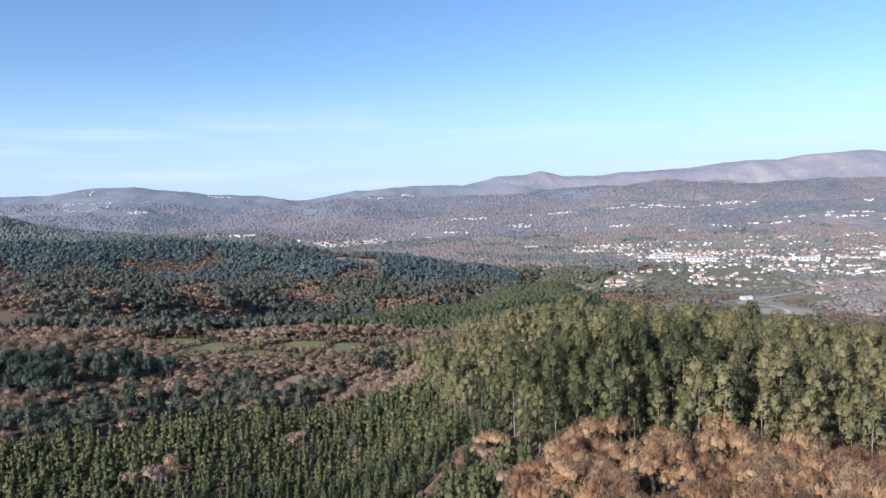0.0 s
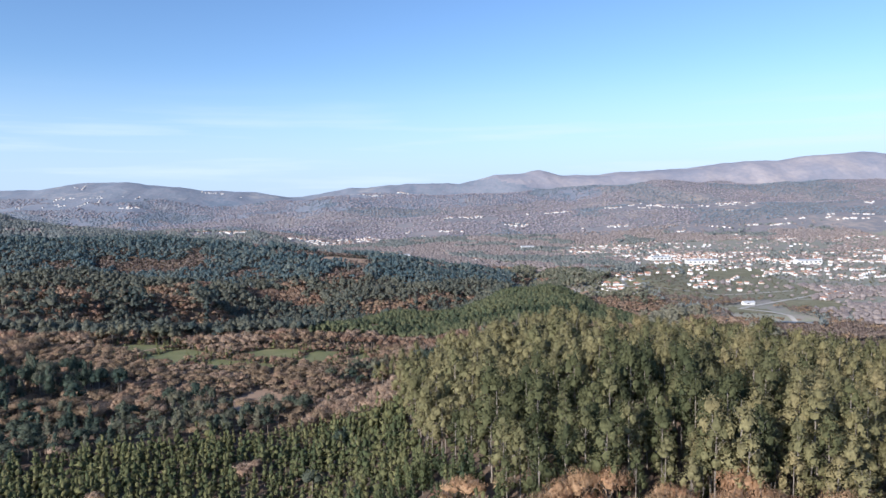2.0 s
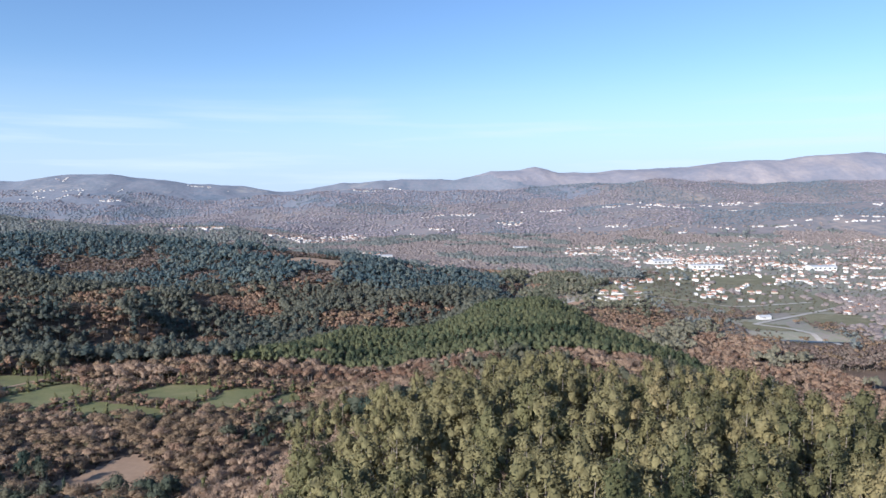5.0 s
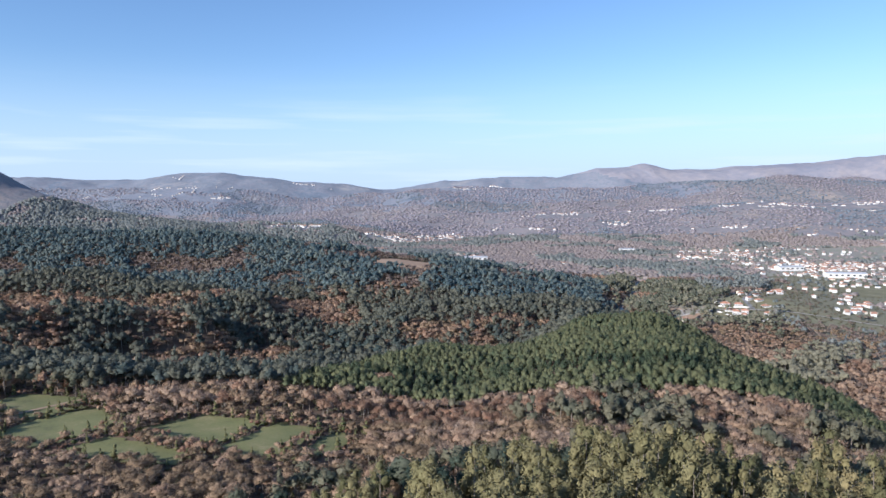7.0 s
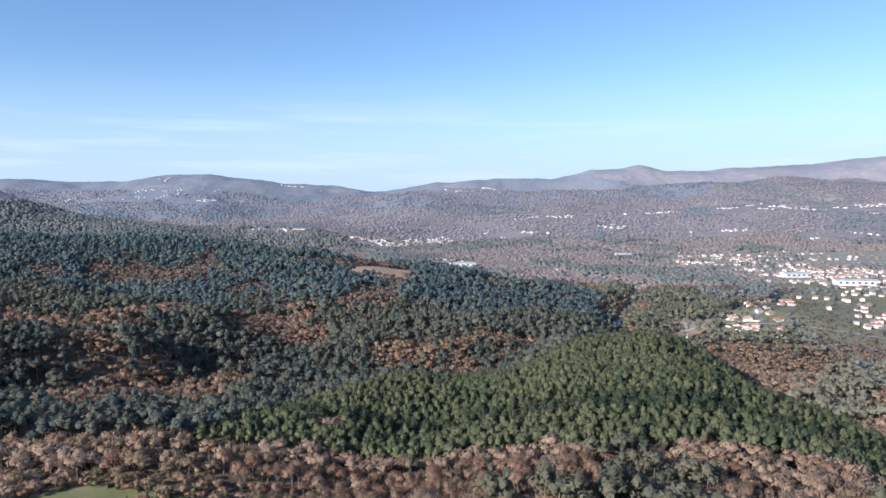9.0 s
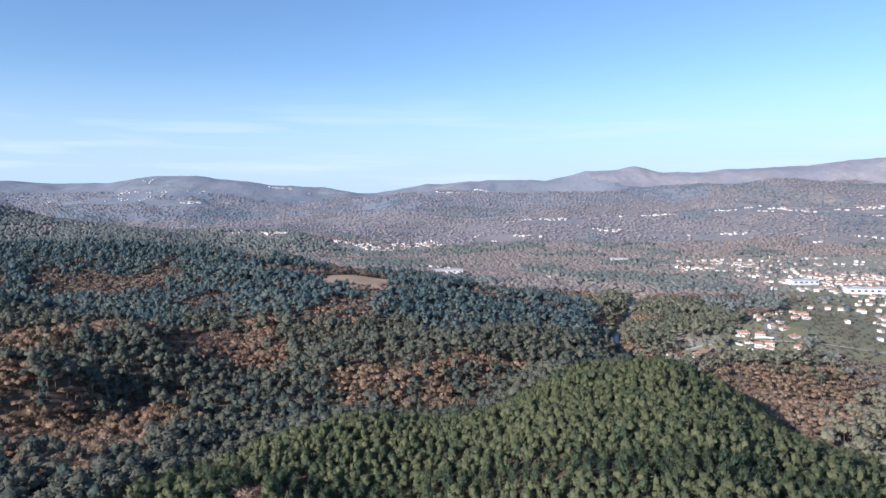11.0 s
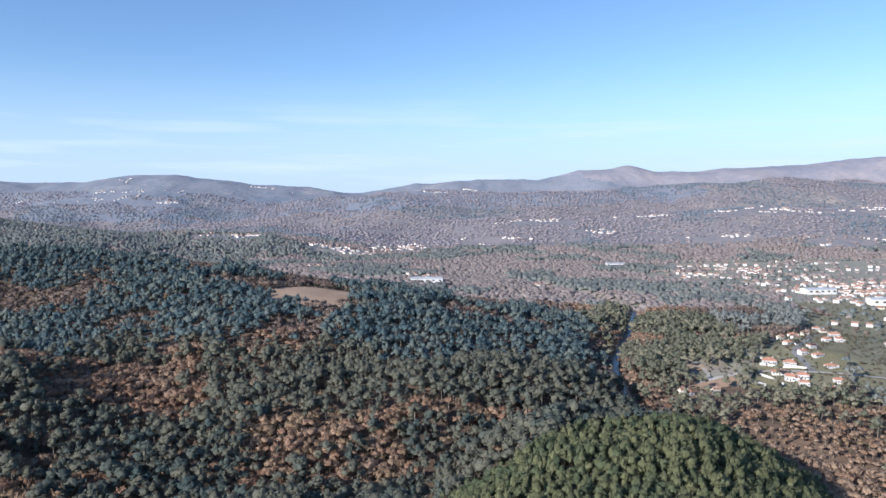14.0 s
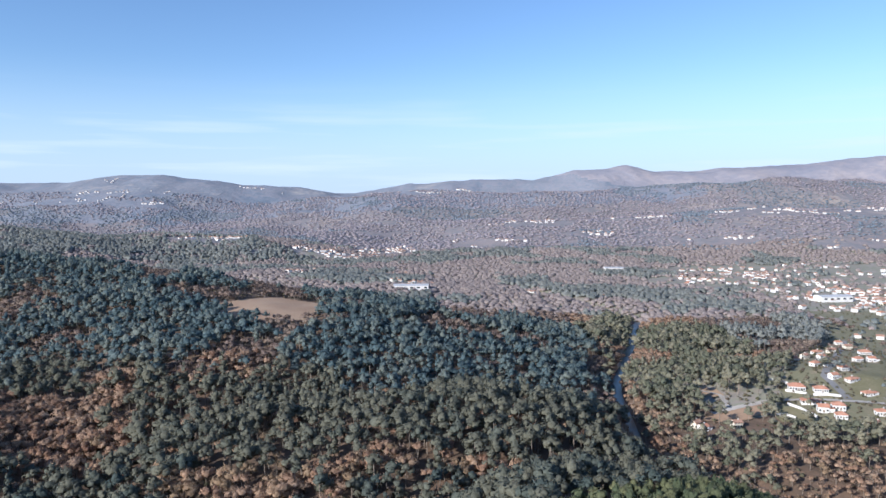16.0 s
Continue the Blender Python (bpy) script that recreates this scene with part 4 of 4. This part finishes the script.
def ribbon(name, points, width, material, label, lift=0.6, category="road"):
    """A road or wall foot that runs along points over the land."""
    pts = [Vector((a * PLAN, b * PLAN)) for a, b in points]
    line = []
    for a, b in zip(pts[:-1], pts[1:]):
        n = max(2, int((b - a).length / 4))
        line += [a.lerp(b, k / n) for k in range(n)]
    line.append(pts[-1])
    v = []
    for i, p in enumerate(line):
        d = (line[min(i + 1, len(line) - 1)] - line[max(i - 1, 0)]).normalized()
        s = Vector((-d.y, d.x)) * width / 2
        z = float(height(p.x, p.y)) + lift
        v += [(p.x + s.x, p.y + s.y, z), (p.x - s.x, p.y - s.y, z)]
    f = [(2 * i + 1, 2 * i + 3, 2 * i + 2, 2 * i) for i in range(len(line) - 1)]
    return tagged(mesh_object(name, v, f, [material], smooth=True), label, category, kind="structure")


for q in MEADOWS:
    patch("meadow", q, GRASS, "small green meadow between hedges")
for q in PLOUGHED:
    patch("bare_field", q, STUBBLE, "bare brown field among the woods", step=3)
for q in TERRACES:
    patch("terraced_field", q, STUBBLE, "brown terraced field on the slope", step=4)
for q in VILLAGE_GREEN:
    patch("village_meadow", q, OLIVE_GRASS, "green meadow beside the village houses", step=4)
GARDEN = surface("garden_ground", [(0.15, (0.13, 0.115, 0.07)), (0.4, (0.21, 0.185, 0.115)), (0.55, (0.175, 0.17, 0.095)), (0.75, (0.27, 0.215, 0.145)), (0.9, (0.34, 0.28, 0.2))], 0.06, 0.7, bump=0.4)
patch("village_fields", TOWN_LAND[1], GARDEN, "pale fields and gardens between scattered houses", lift=0.25, step=5)
patch("village_ground", TOWN_LAND[0], GARDEN, "gardens and rough grass between the village houses", lift=0.3, step=4)
for q in CLEARING:
    patch("clearing", q, STUBBLE, "cleared brown ground above the river", step=4)

m, n, l, out = nodes_of("river_water")
p = n.new("ShaderNodeBsdfPrincipled")
p.inputs["Base Color"].default_value = (0.030, 0.045, 0.050, 1)
p.inputs["Roughness"].default_value = 0.3
rip = n.new("ShaderNodeTexNoise")
rip.inputs["Scale"].default_value = 0.6
bp = n.new("ShaderNodeBump")
bp.inputs["Strength"].default_value = 0.15
l.new(rip.outputs[0], bp.inputs["Height"]); l.new(bp.outputs[0], p.inputs["Normal"]); l.new(p.outputs[0], out.inputs[0])
WATER = m
water_line = []
for a, b in zip(RIVER[:-1], RIVER[1:]):
    water_line += [(a[0] + (b[0] - a[0]) * k / 4, a[1] + (b[1] - a[1]) * k / 4) for k in range(4)]
wv = []
for i, (a, b) in enumerate(water_line):
    na, nb = water_line[min(i + 1, len(water_line) - 1)]
    pa, pb = water_line[max(i - 1, 0)]
    d = Vector((na - pa, nb - pb)).normalized()
    wv += [((a - d.y * 3.5) * PLAN, (b + d.x * 3.5) * PLAN, 2.0), ((a + d.y * 3.5) * PLAN, (b - d.x * 3.5) * PLAN, 2.0)]
wf = [(2 * i + 1, 2 * i + 3, 2 * i + 2, 2 * i) for i in range(len(water_line) - 1)]
tagged(mesh_object("river", wv, wf, [WATER]), "calm dark blue river between wooded banks", "river", kind="structure")

ribbon("village_road", [(285, 1060), (306, 1065), (329, 1068), (351, 1063), (374, 1056), (396, 1051), (510, 1030), (640, 1060)], 5.5, TRACK, "pale asphalt road through the village")
ribbon("village_lane", [(376, 1058), (378, 1077), (380, 1099), (415, 1151), (512, 1316)], 5.0, ASPHALT, "grey lane between the village houses")
ribbon("forest_track", [(273, 1125), (290, 1118), (303, 1094), (299, 1067)], 4.0, TRACK, "pale earth track to the clearing")
ribbon("valley_road", [(505, 800), (512, 858), (500, 890), (478, 915), (520, 940), (600, 985), (720, 1060)], 6.0, TRACK, "pale valley road in the sun")
ribbon("forest_cut", [(2, 212), (14, 226), (27, 243)], 3.5, surface("red_earth", [(0.2, (0.16, 0.075, 0.050)), (0.8, (0.26, 0.13, 0.085))], 0.2, 1.5), "red earth cut in the wood")
ribbon("valley_track", [(-230, 500), (-175, 535), (-150, 590), (-80, 600)], 2.5, STUBBLE, "earth track beside the meadows")

# hedgerows between the meadows
hx, hy = [], []
hr = random.Random(5)
for q in MEADOWS:
    for (ax, ay), (bx, by) in zip(q, q[1:] + q[:1]):
        n = int(math.hypot(bx - ax, by - ay) / 3.0)
        for k in range(n):
            if hr.random() < 0.8:
                hx.append((ax + (bx - ax) * k / n + hr.uniform(-2.5, 2.5)) * PLAN)
                hy.append((ay + (by - ay) * k / n + hr.uniform(-1.5, 1.5)) * PLAN)
hx, hy = np.array(hx), np.array(hy)
hs = np.array([hr.uniform(0.28, 0.75) for _ in hx])
green = np.array([hr.random() < 0.4 for _ in hx])
forest("hedgerow", "oak", 1, hx[~green], hy[~green], hs[~green] * 0.8, "brown hedges between the small meadows", leaves=LEAF_RUST, category="hedge")
forest("hedgerow", "young", 1, hx[green], hy[green], hs[green] * 1.3, "dark green hedges between the small meadows", category="hedge")


# ---- houses ----
def plaster(name, colour, grime):
    return surface(name, [(0.1, grime), (0.45, colour), (0.9, tuple(min(0.86, c * 1.08) for c in colour))], 0.25, 1.5, rough=0.85, bump=0.1)


WHITE = plaster("white_render", (0.70, 0.68, 0.64), (0.48, 0.45, 0.41))
CREAM = plaster("cream_render", (0.68, 0.62, 0.50), (0.48, 0.43, 0.34))
GREY = plaster("grey_render", (0.52, 0.51, 0.49), (0.38, 0.37, 0.36))
TERRACOTTA = surface("terracotta_tiles", [(0.15, (0.33, 0.15, 0.095)), (0.5, (0.46, 0.225, 0.14)), (0.85, (0.54, 0.32, 0.22))], 0.4, 3.0, bump=0.4)
OLD_TILES = surface("weathered_tiles", [(0.15, (0.26, 0.15, 0.10)), (0.5, (0.38, 0.22, 0.15)), (0.85, (0.50, 0.36, 0.27))], 0.4, 3.0, bump=0.4)
SHEET = surface("pale_sheet_roof", [(0.2, (0.40, 0.40, 0.40)), (0.8, (0.58, 0.57, 0.56))], 0.1, 1.0, rough=0.5, bump=0.1)
m, n, l, out = nodes_of("window_glass")
p = n.new("ShaderNodeBsdfPrincipled")
p.inputs["Base Color"].default_value = (0.03, 0.035, 0.04, 1)
p.inputs["Roughness"].default_value = 0.1
l.new(p.outputs[0], out.inputs[0])
GLASS = m
WOOD = surface("painted_wood", [(0.2, (0.12, 0.08, 0.05)), (0.8, (0.22, 0.15, 0.09))], 1.0, 8.0)


def part(name, bm, material, parent, label=""):
    me = bpy.data.meshes.new(name)
    bmesh.ops.recalc_face_normals(bm, faces=bm.faces)
    bm.to_mesh(me)
    bm.free()
    me.materials.append(material)
    ob = new(name, me)
    ob.parent = parent
    return tagged(ob, label)


def box_bm(x0, x1, y0, y1, z0, z1):
    bm = bmesh.new()
    v = [bm.verts.new(c) for c in ((x0, y0, z0), (x1, y0, z0), (x1, y1, z0), (x0, y1, z0), (x0, y0, z1), (x1, y0, z1), (x1, y1, z1), (x0, y1, z1))]
    for f in ((3, 2, 1, 0), (4, 5, 6, 7), (0, 1, 5, 4), (1, 2, 6, 5), (2, 3, 7, 6), (3, 0, 4, 7)):
        bm.faces.new([v[k] for k in f])
    return bm


def gable_walls(w, d, h, rise):
    """Walls with gable ends under the ridge, sunk a little into the slope."""
    bm = bmesh.new()
    x, y = w / 2, d / 2
    low = [bm.verts.new(c) for c in ((-x, -y, -2.5), (x, -y, -2.5), (x, y, -2.5), (-x, y, -2.5))]
    top = [bm.verts.new(c) for c in ((-x, -y, h), (x, -y, h), (x, y, h), (-x, y, h))]
    a, b = bm.verts.new((-x, 0, h + rise)), bm.verts.new((x, 0, h + rise))
    bm.faces.new((low[0], low[1], top[1], top[0]))
    bm.faces.new((low[2], low[3], top[3], top[2]))
    bm.faces.new((low[1], low[2], top[2], b, top[1]))
    bm.faces.new((low[3], low[0], top[0], a, top[3]))
    return bm


def roof_bm(w, d, h, rise, hip, over=0.5, thick=0.22):
    """A tiled roof with overhang and thickness, gabled or hipped."""
    bm = bmesh.new()
    x, y = w / 2 + over, d / 2 + over
    drop = rise * over / (d / 2)
    inset = (d / 2) * hip + (0 if hip else -over)
    r = w / 2 - inset if hip else w / 2 + over
    layers = []
    for lift in (0.02, 0.02 + thick):
        e = [bm.verts.new(c) for c in ((-x, -y, h - drop + lift), (x, -y, h - drop + lift), (x, y, h - drop + lift), (-x, y, h - drop + lift))]
        k = [bm.verts.new((-r, 0, h + rise + lift)), bm.verts.new((r, 0, h + rise + lift))]
        layers.append((e, k))
        bm.faces.new((e[0], e[1], k[1], k[0]))
        bm.faces.new((e[2], e[3], k[0], k[1]))
        if hip:
            bm.faces.new((e[1], e[2], k[1]))
            bm.faces.new((e[3], e[0], k[0]))
    (e, k), (f, g) = layers
    for i in range(4):
        j = (i + 1) % 4
        if hip or i in (0, 2):
            bm.faces.new((e[i], e[j], f[j], f[i]))
    if not hip:
        for i, j, q in ((1, 2, 1), (3, 0, 0)):
            bm.faces.new((e[i], k[q], g[q], f[i]))
            bm.faces.new((k[q], e[j], f[j], g[q]))
    return bm


def build_house(label, w, d, h, rise, hip, wall_mat, roof_mat, windows, name="house", annex=False):
    base = new(name)
    part("wall", box_bm(-w / 2, w / 2, -d / 2, d / 2, -2.5, h) if hip else gable_walls(w, d, h, rise), wall_mat, base)
    part("roof", roof_bm(w, d, h, rise, hip), roof_mat, base)
    if windows:
        part("chimney", box_bm(w * 0.2, w * 0.2 + 0.7, 0.6, 1.3, h, h + rise + 0.9), wall_mat, base)
        floors = 2 if h > 4.5 else 1
        for fl in range(floors):
            z = 1.0 + 2.9 * fl
            for k in range(windows):
                x = -w / 2 + w * (k + 0.5) / windows
                if fl == 0 and k == windows // 2:
                    part("door", box_bm(x - 0.5, x + 0.5, -d / 2 - 0.04, -d / 2 + 0.1, 0.0, 2.1), WOOD, base)
                else:
                    part("window", box_bm(x - 0.6, x + 0.6, -d / 2 - 0.04, -d / 2 + 0.1, z, z + 1.3), GLASS, base)
            for sx in (-1, 1):
                part("window", box_bm(sx * w / 2 - 0.06, sx * w / 2 + 0.06, -0.6, 0.6, z, z + 1.3), GLASS, base)
    if annex:
        part("annex", box_bm(w / 2 + 0.003, w / 2 + 4, -d / 2 + 1, d / 2 - 1, -2.5, 2.8), wall_mat, base)
        part("annex_roof", box_bm(w / 2 + 0.01, w / 2 + 4.3, -d / 2 + 0.7, d / 2 - 0.7, 2.81, 3.0), roof_mat, base)
    return tagged(base, label, "house")


NEAR_KINDS = [
    ("white rendered house with orange tiled hip roof", 8.6, 6.5, 3.8, 1.6, 0.9, WHITE, TERRACOTTA, 4, False),
    ("white two-storey house with terracotta gable roof", 7.2, 6, 4.2, 1.5, 0, WHITE, TERRACOTTA, 3, True),
    ("low white house with orange tiled roof", 9.5, 6.5, 2.8, 1.5, 0.9, WHITE, TERRACOTTA, 4, True),
    ("cream house with weathered tile roof", 7.5, 6.5, 4.6, 1.5, 0, CREAM, OLD_TILES, 3, False),
    ("long white house with orange tiled hip roof", 11.5, 7.5, 3.4, 1.9, 0.9, WHITE, TERRACOTTA, 6, False),
]
FAR_KINDS = [
    ("white house with terracotta roof in the valley", 8.5, 7, 4.0, 1.6, 0.9, WHITE, TERRACOTTA, 0, False),
    ("white house with weathered tile roof", 8, 6.5, 4.2, 1.6, 0, WHITE, OLD_TILES, 0, False),
    ("tall white house with a tiled roof", 8, 7, 6.0, 1.4, 0.9, WHITE, OLD_TILES, 0, False),
    ("low cream house with tiled roof", 9, 6.5, 2.9, 1.5, 0, CREAM, TERRACOTTA, 0, True),
    ("pale grey house with tiled roof", 8, 7, 4.2, 1.4, 0.9, GREY, OLD_TILES, 0, False),
    ("white house with a pale flat-pitched roof", 10, 7, 3.8, 0.7, 0, WHITE, SHEET, 0, False),
]
near_protos, far_protos = [], []
spare = []


def place(proto, x, y, yaw, size=0.86):
    wx, wy = x * PLAN, y * PLAN
    m = pose(wx, wy, float(height(wx, wy)) + 0.3, 0, 0, yaw) @ Matrix.Scale(size, 4)
    if proto in spare:
        spare.remove(proto)
        proto.matrix_basis = m
        return proto
    return copy_thing(proto, m)


for spec in NEAR_KINDS:
    near_protos.append(build_house(*spec[:9], annex=spec[9]))
    tagged(near_protos[-1], group="village houses")
for spec in FAR_KINDS:
    far_protos.append(build_house(*spec[:9], annex=spec[9]))
    tagged(far_protos[-1], group="valley houses")
spare = near_protos + far_protos

# the village above the river: kind, x, y, yaw
VILLAGE = [(4, 352, 1082, -12), (4, 365, 1074, -12), (2, 348, 1057, -15), (1, 351, 1043, -12), (0, 362, 1045, -14), (0, 357, 1032, -10), (0, 384, 1035, -8), (2, 372, 1021, -12), (2, 392, 1064, 8), (0, 497, 1300, 0), (3, 487, 1265, 5), (4, 456, 1182, -5), (0, 431, 1147, 12), (1, 442, 1148, -4), (1, 409, 1161, 20), (0, 387, 1127, 25), (3, 400, 1170, 30), (2, 423, 1197, 15), (1, 394, 1121, 20), (0, 399, 1109, 15), (1, 384, 1094, 18), (2, 393, 1087, 22), (3, 434, 1194, 10), (1, 385, 1158, 12), (3, 266, 1036, 35), (1, 268, 1028, 20), (3, 290, 1030, 10)]
for k, hx0, hy0, yaw in VILLAGE:
    place(near_protos[k], hx0, hy0, yaw)

cr = random.Random(17)


def spots(cx, cy, sx, sy, count, apart):
    """Places of houses along short streets, with the street's direction."""
    made, tries = [], 0
    while len(made) < count and tries < 400:
        tries += 1
        x, y = cx + cr.gauss(0, 0.55) * sx, cy + cr.gauss(0, 0.6) * sy
        way = radians(cr.gauss(4, 16) + cr.choice((0, 0, 0, 70)))
        for k in range(cr.randint(1, 5)):
            x, y = x + math.cos(way) * apart * cr.uniform(0.9, 2.2), y + math.sin(way) * apart * cr.uniform(0.9, 2.2) + cr.uniform(-3, 3)
            if len(made) < count and all(abs(x - a) + abs(y - b) > apart * 0.72 for a, b, _ in made) and float(along(np.array(x), np.array(y), RIVER)[0]) > 30:
                made.append((x, y, math.degrees(way)))
    return made


for spec in CLUSTERS:
    for x, y, way in spots(*spec, 12):
        place(far_protos[cr.choice((0, 0, 1, 1, 2, 3, 4, 5))], x, y, way + cr.choice((0, 0, 90)) + cr.uniform(-8, 8), cr.uniform(0.7, 0.95))

# houses too far off to pick apart, as one mesh: walls under a hipped roof
hv, hf, hs = [], [], []
TOWN_FILL = [(660, 1570, 150, 70, 34), (800, 1680, 200, 80, 40), (960, 1460, 200, 90, 40), (830, 1260, 180, 60, 24), (1150, 1620, 220, 110, 44), (560, 1880, 200, 70, 30), (1250, 2050, 300, 90, 40)]
for spec in HILL_CLUSTERS + TOWN_FILL:
    for x, y, way in spots(*spec[:4], round(1.4 * spec[4]), 10):
        w, dd, hh = cr.uniform(5.6, 10.5) / 2, cr.uniform(5, 6.6) / 2, cr.choice((2.4, 3.0, 4.2))
        a = radians(way + cr.choice((0, 0, 90)) + cr.uniform(-8, 8))
        wx, wy = x * PLAN, y * PLAN
        wz = float(height(wx, wy))
        ring = [(-w, -dd, -4), (w, -dd, -4), (w, dd, -4), (-w, dd, -4), (-w, -dd, hh), (w, -dd, hh), (w, dd, hh), (-w, dd, hh)]
        o = 0.4
        ring += [(-w - o, -dd - o, hh), (w + o, -dd - o, hh), (w + o, dd + o, hh), (-w - o, dd + o, hh)]
        ring += [(-w + dd, -0.2, hh + 1.7), (w - dd, -0.2, hh + 1.7), (w - dd, 0.2, hh + 1.7), (-w + dd, 0.2, hh + 1.7)]
        n = len(hv)
        hv += [(wx + px * math.cos(a) - py * math.sin(a), wy + px * math.sin(a) + py * math.cos(a), wz + pz) for px, py, pz in ring]
        for k in range(4):
            q = (k + 1) % 4
            hf += [(n + k, n + q, n + 4 + q, n + 4 + k), (n + 8 + k, n + 8 + q, n + 12 + q, n + 12 + k)]
            hs += [0, 1]
        hf.append((n + 12, n + 13, n + 14, n + 15))
        hs.append(1)
tagged(mesh_object("distant_houses", hv, hf, [plaster("pale_render", (0.66, 0.64, 0.60), (0.40, 0.38, 0.36)), OLD_TILES], hs), "pale villages of small houses on far hillsides", "houses", kind="stuff")


def works_hall(label, x, y, yaw, w, d, h):
    base = new("works_hall")
    part("wall", gable_walls(w, d, h, 1.6), WHITE, base)
    part("roof", roof_bm(w, d, h, 1.6, 0, 0.4), SHEET, base)
    for k in range(int(w / 9)):
        x0 = -w / 2 + 4 + 9 * k
        part("window", box_bm(x0, x0 + 4, -d / 2 - 0.05, -d / 2 + 0.1, h * 0.45, h * 0.75), GLASS, base)
    wx, wy = x * PLAN, y * PLAN
    base.matrix_basis = pose(wx, wy, float(height(wx, wy)) + 0.2, 0, 0, yaw)
    return tagged(base, label, "factory")


works_hall("long white factory hall with pale roof", 690, 1478, -6, 62, 20, 8)
works_hall("white factory hall with sheet roof", 900, 1430, -4, 46, 24, 8)
works_hall("large white works hall in the valley", 1120, 1440, -8, 60, 30, 9)
works_hall("white hall beside the town", 640, 1585, 8, 45, 18, 7)
works_hall("white hall on the valley side", 402, 1925, 0, 34, 16, 7)
works_hall("long white hall on the hilltop", 40, 1555, 3, 46, 18, 6)
works_hall("low white school hall among the fields", 508, 948, 4, 15, 7, 3)


def garden_wall(points, label):
    """A low rendered wall that steps along the ground."""
    pts = [Vector((a * PLAN, b * PLAN)) for a, b in points]
    v, f = [], []
    line = []
    for a, b in zip(pts[:-1], pts[1:]):
        n = max(2, int((b - a).length / 3))
        line += [a.lerp(b, k / n) for k in range(n)]
    line.append(pts[-1])
    for i, p in enumerate(line):
        d = (line[min(i + 1, len(line) - 1)] - line[max(i - 1, 0)]).normalized()
        s = Vector((-d.y, d.x)) * 0.15
        z = float(height(p.x, p.y))
        v += [(p.x + s.x, p.y + s.y, z - 1), (p.x - s.x, p.y - s.y, z - 1), (p.x - s.x, p.y - s.y, z + 2.0), (p.x + s.x, p.y + s.y, z + 2.0)]
    for i in range(len(line) - 1):
        for k in range(4):
            a, b = 4 * i + k, 4 * i + (k + 1) % 4
            f.append((a, b, b + 4, a + 4))
    f += [(3, 2, 1, 0), tuple(4 * (len(line) - 1) + k for k in range(4))]
    return tagged(mesh_object("garden_wall", v, f, [WHITE]), label, "wall")


for w in ([(343, 1106), (348, 1101), (351, 1093)], [(344, 1081), (349, 1076), (354, 1071)], [(357, 1068), (366, 1066), (373, 1062)], [(335, 1058), (339, 1049), (343, 1034)], [(321, 1044), (326, 1042), (330, 1035)], [(366, 1024), (368, 1015), (373, 1012)]):
    garden_wall(w, "low white rendered wall round a garden")
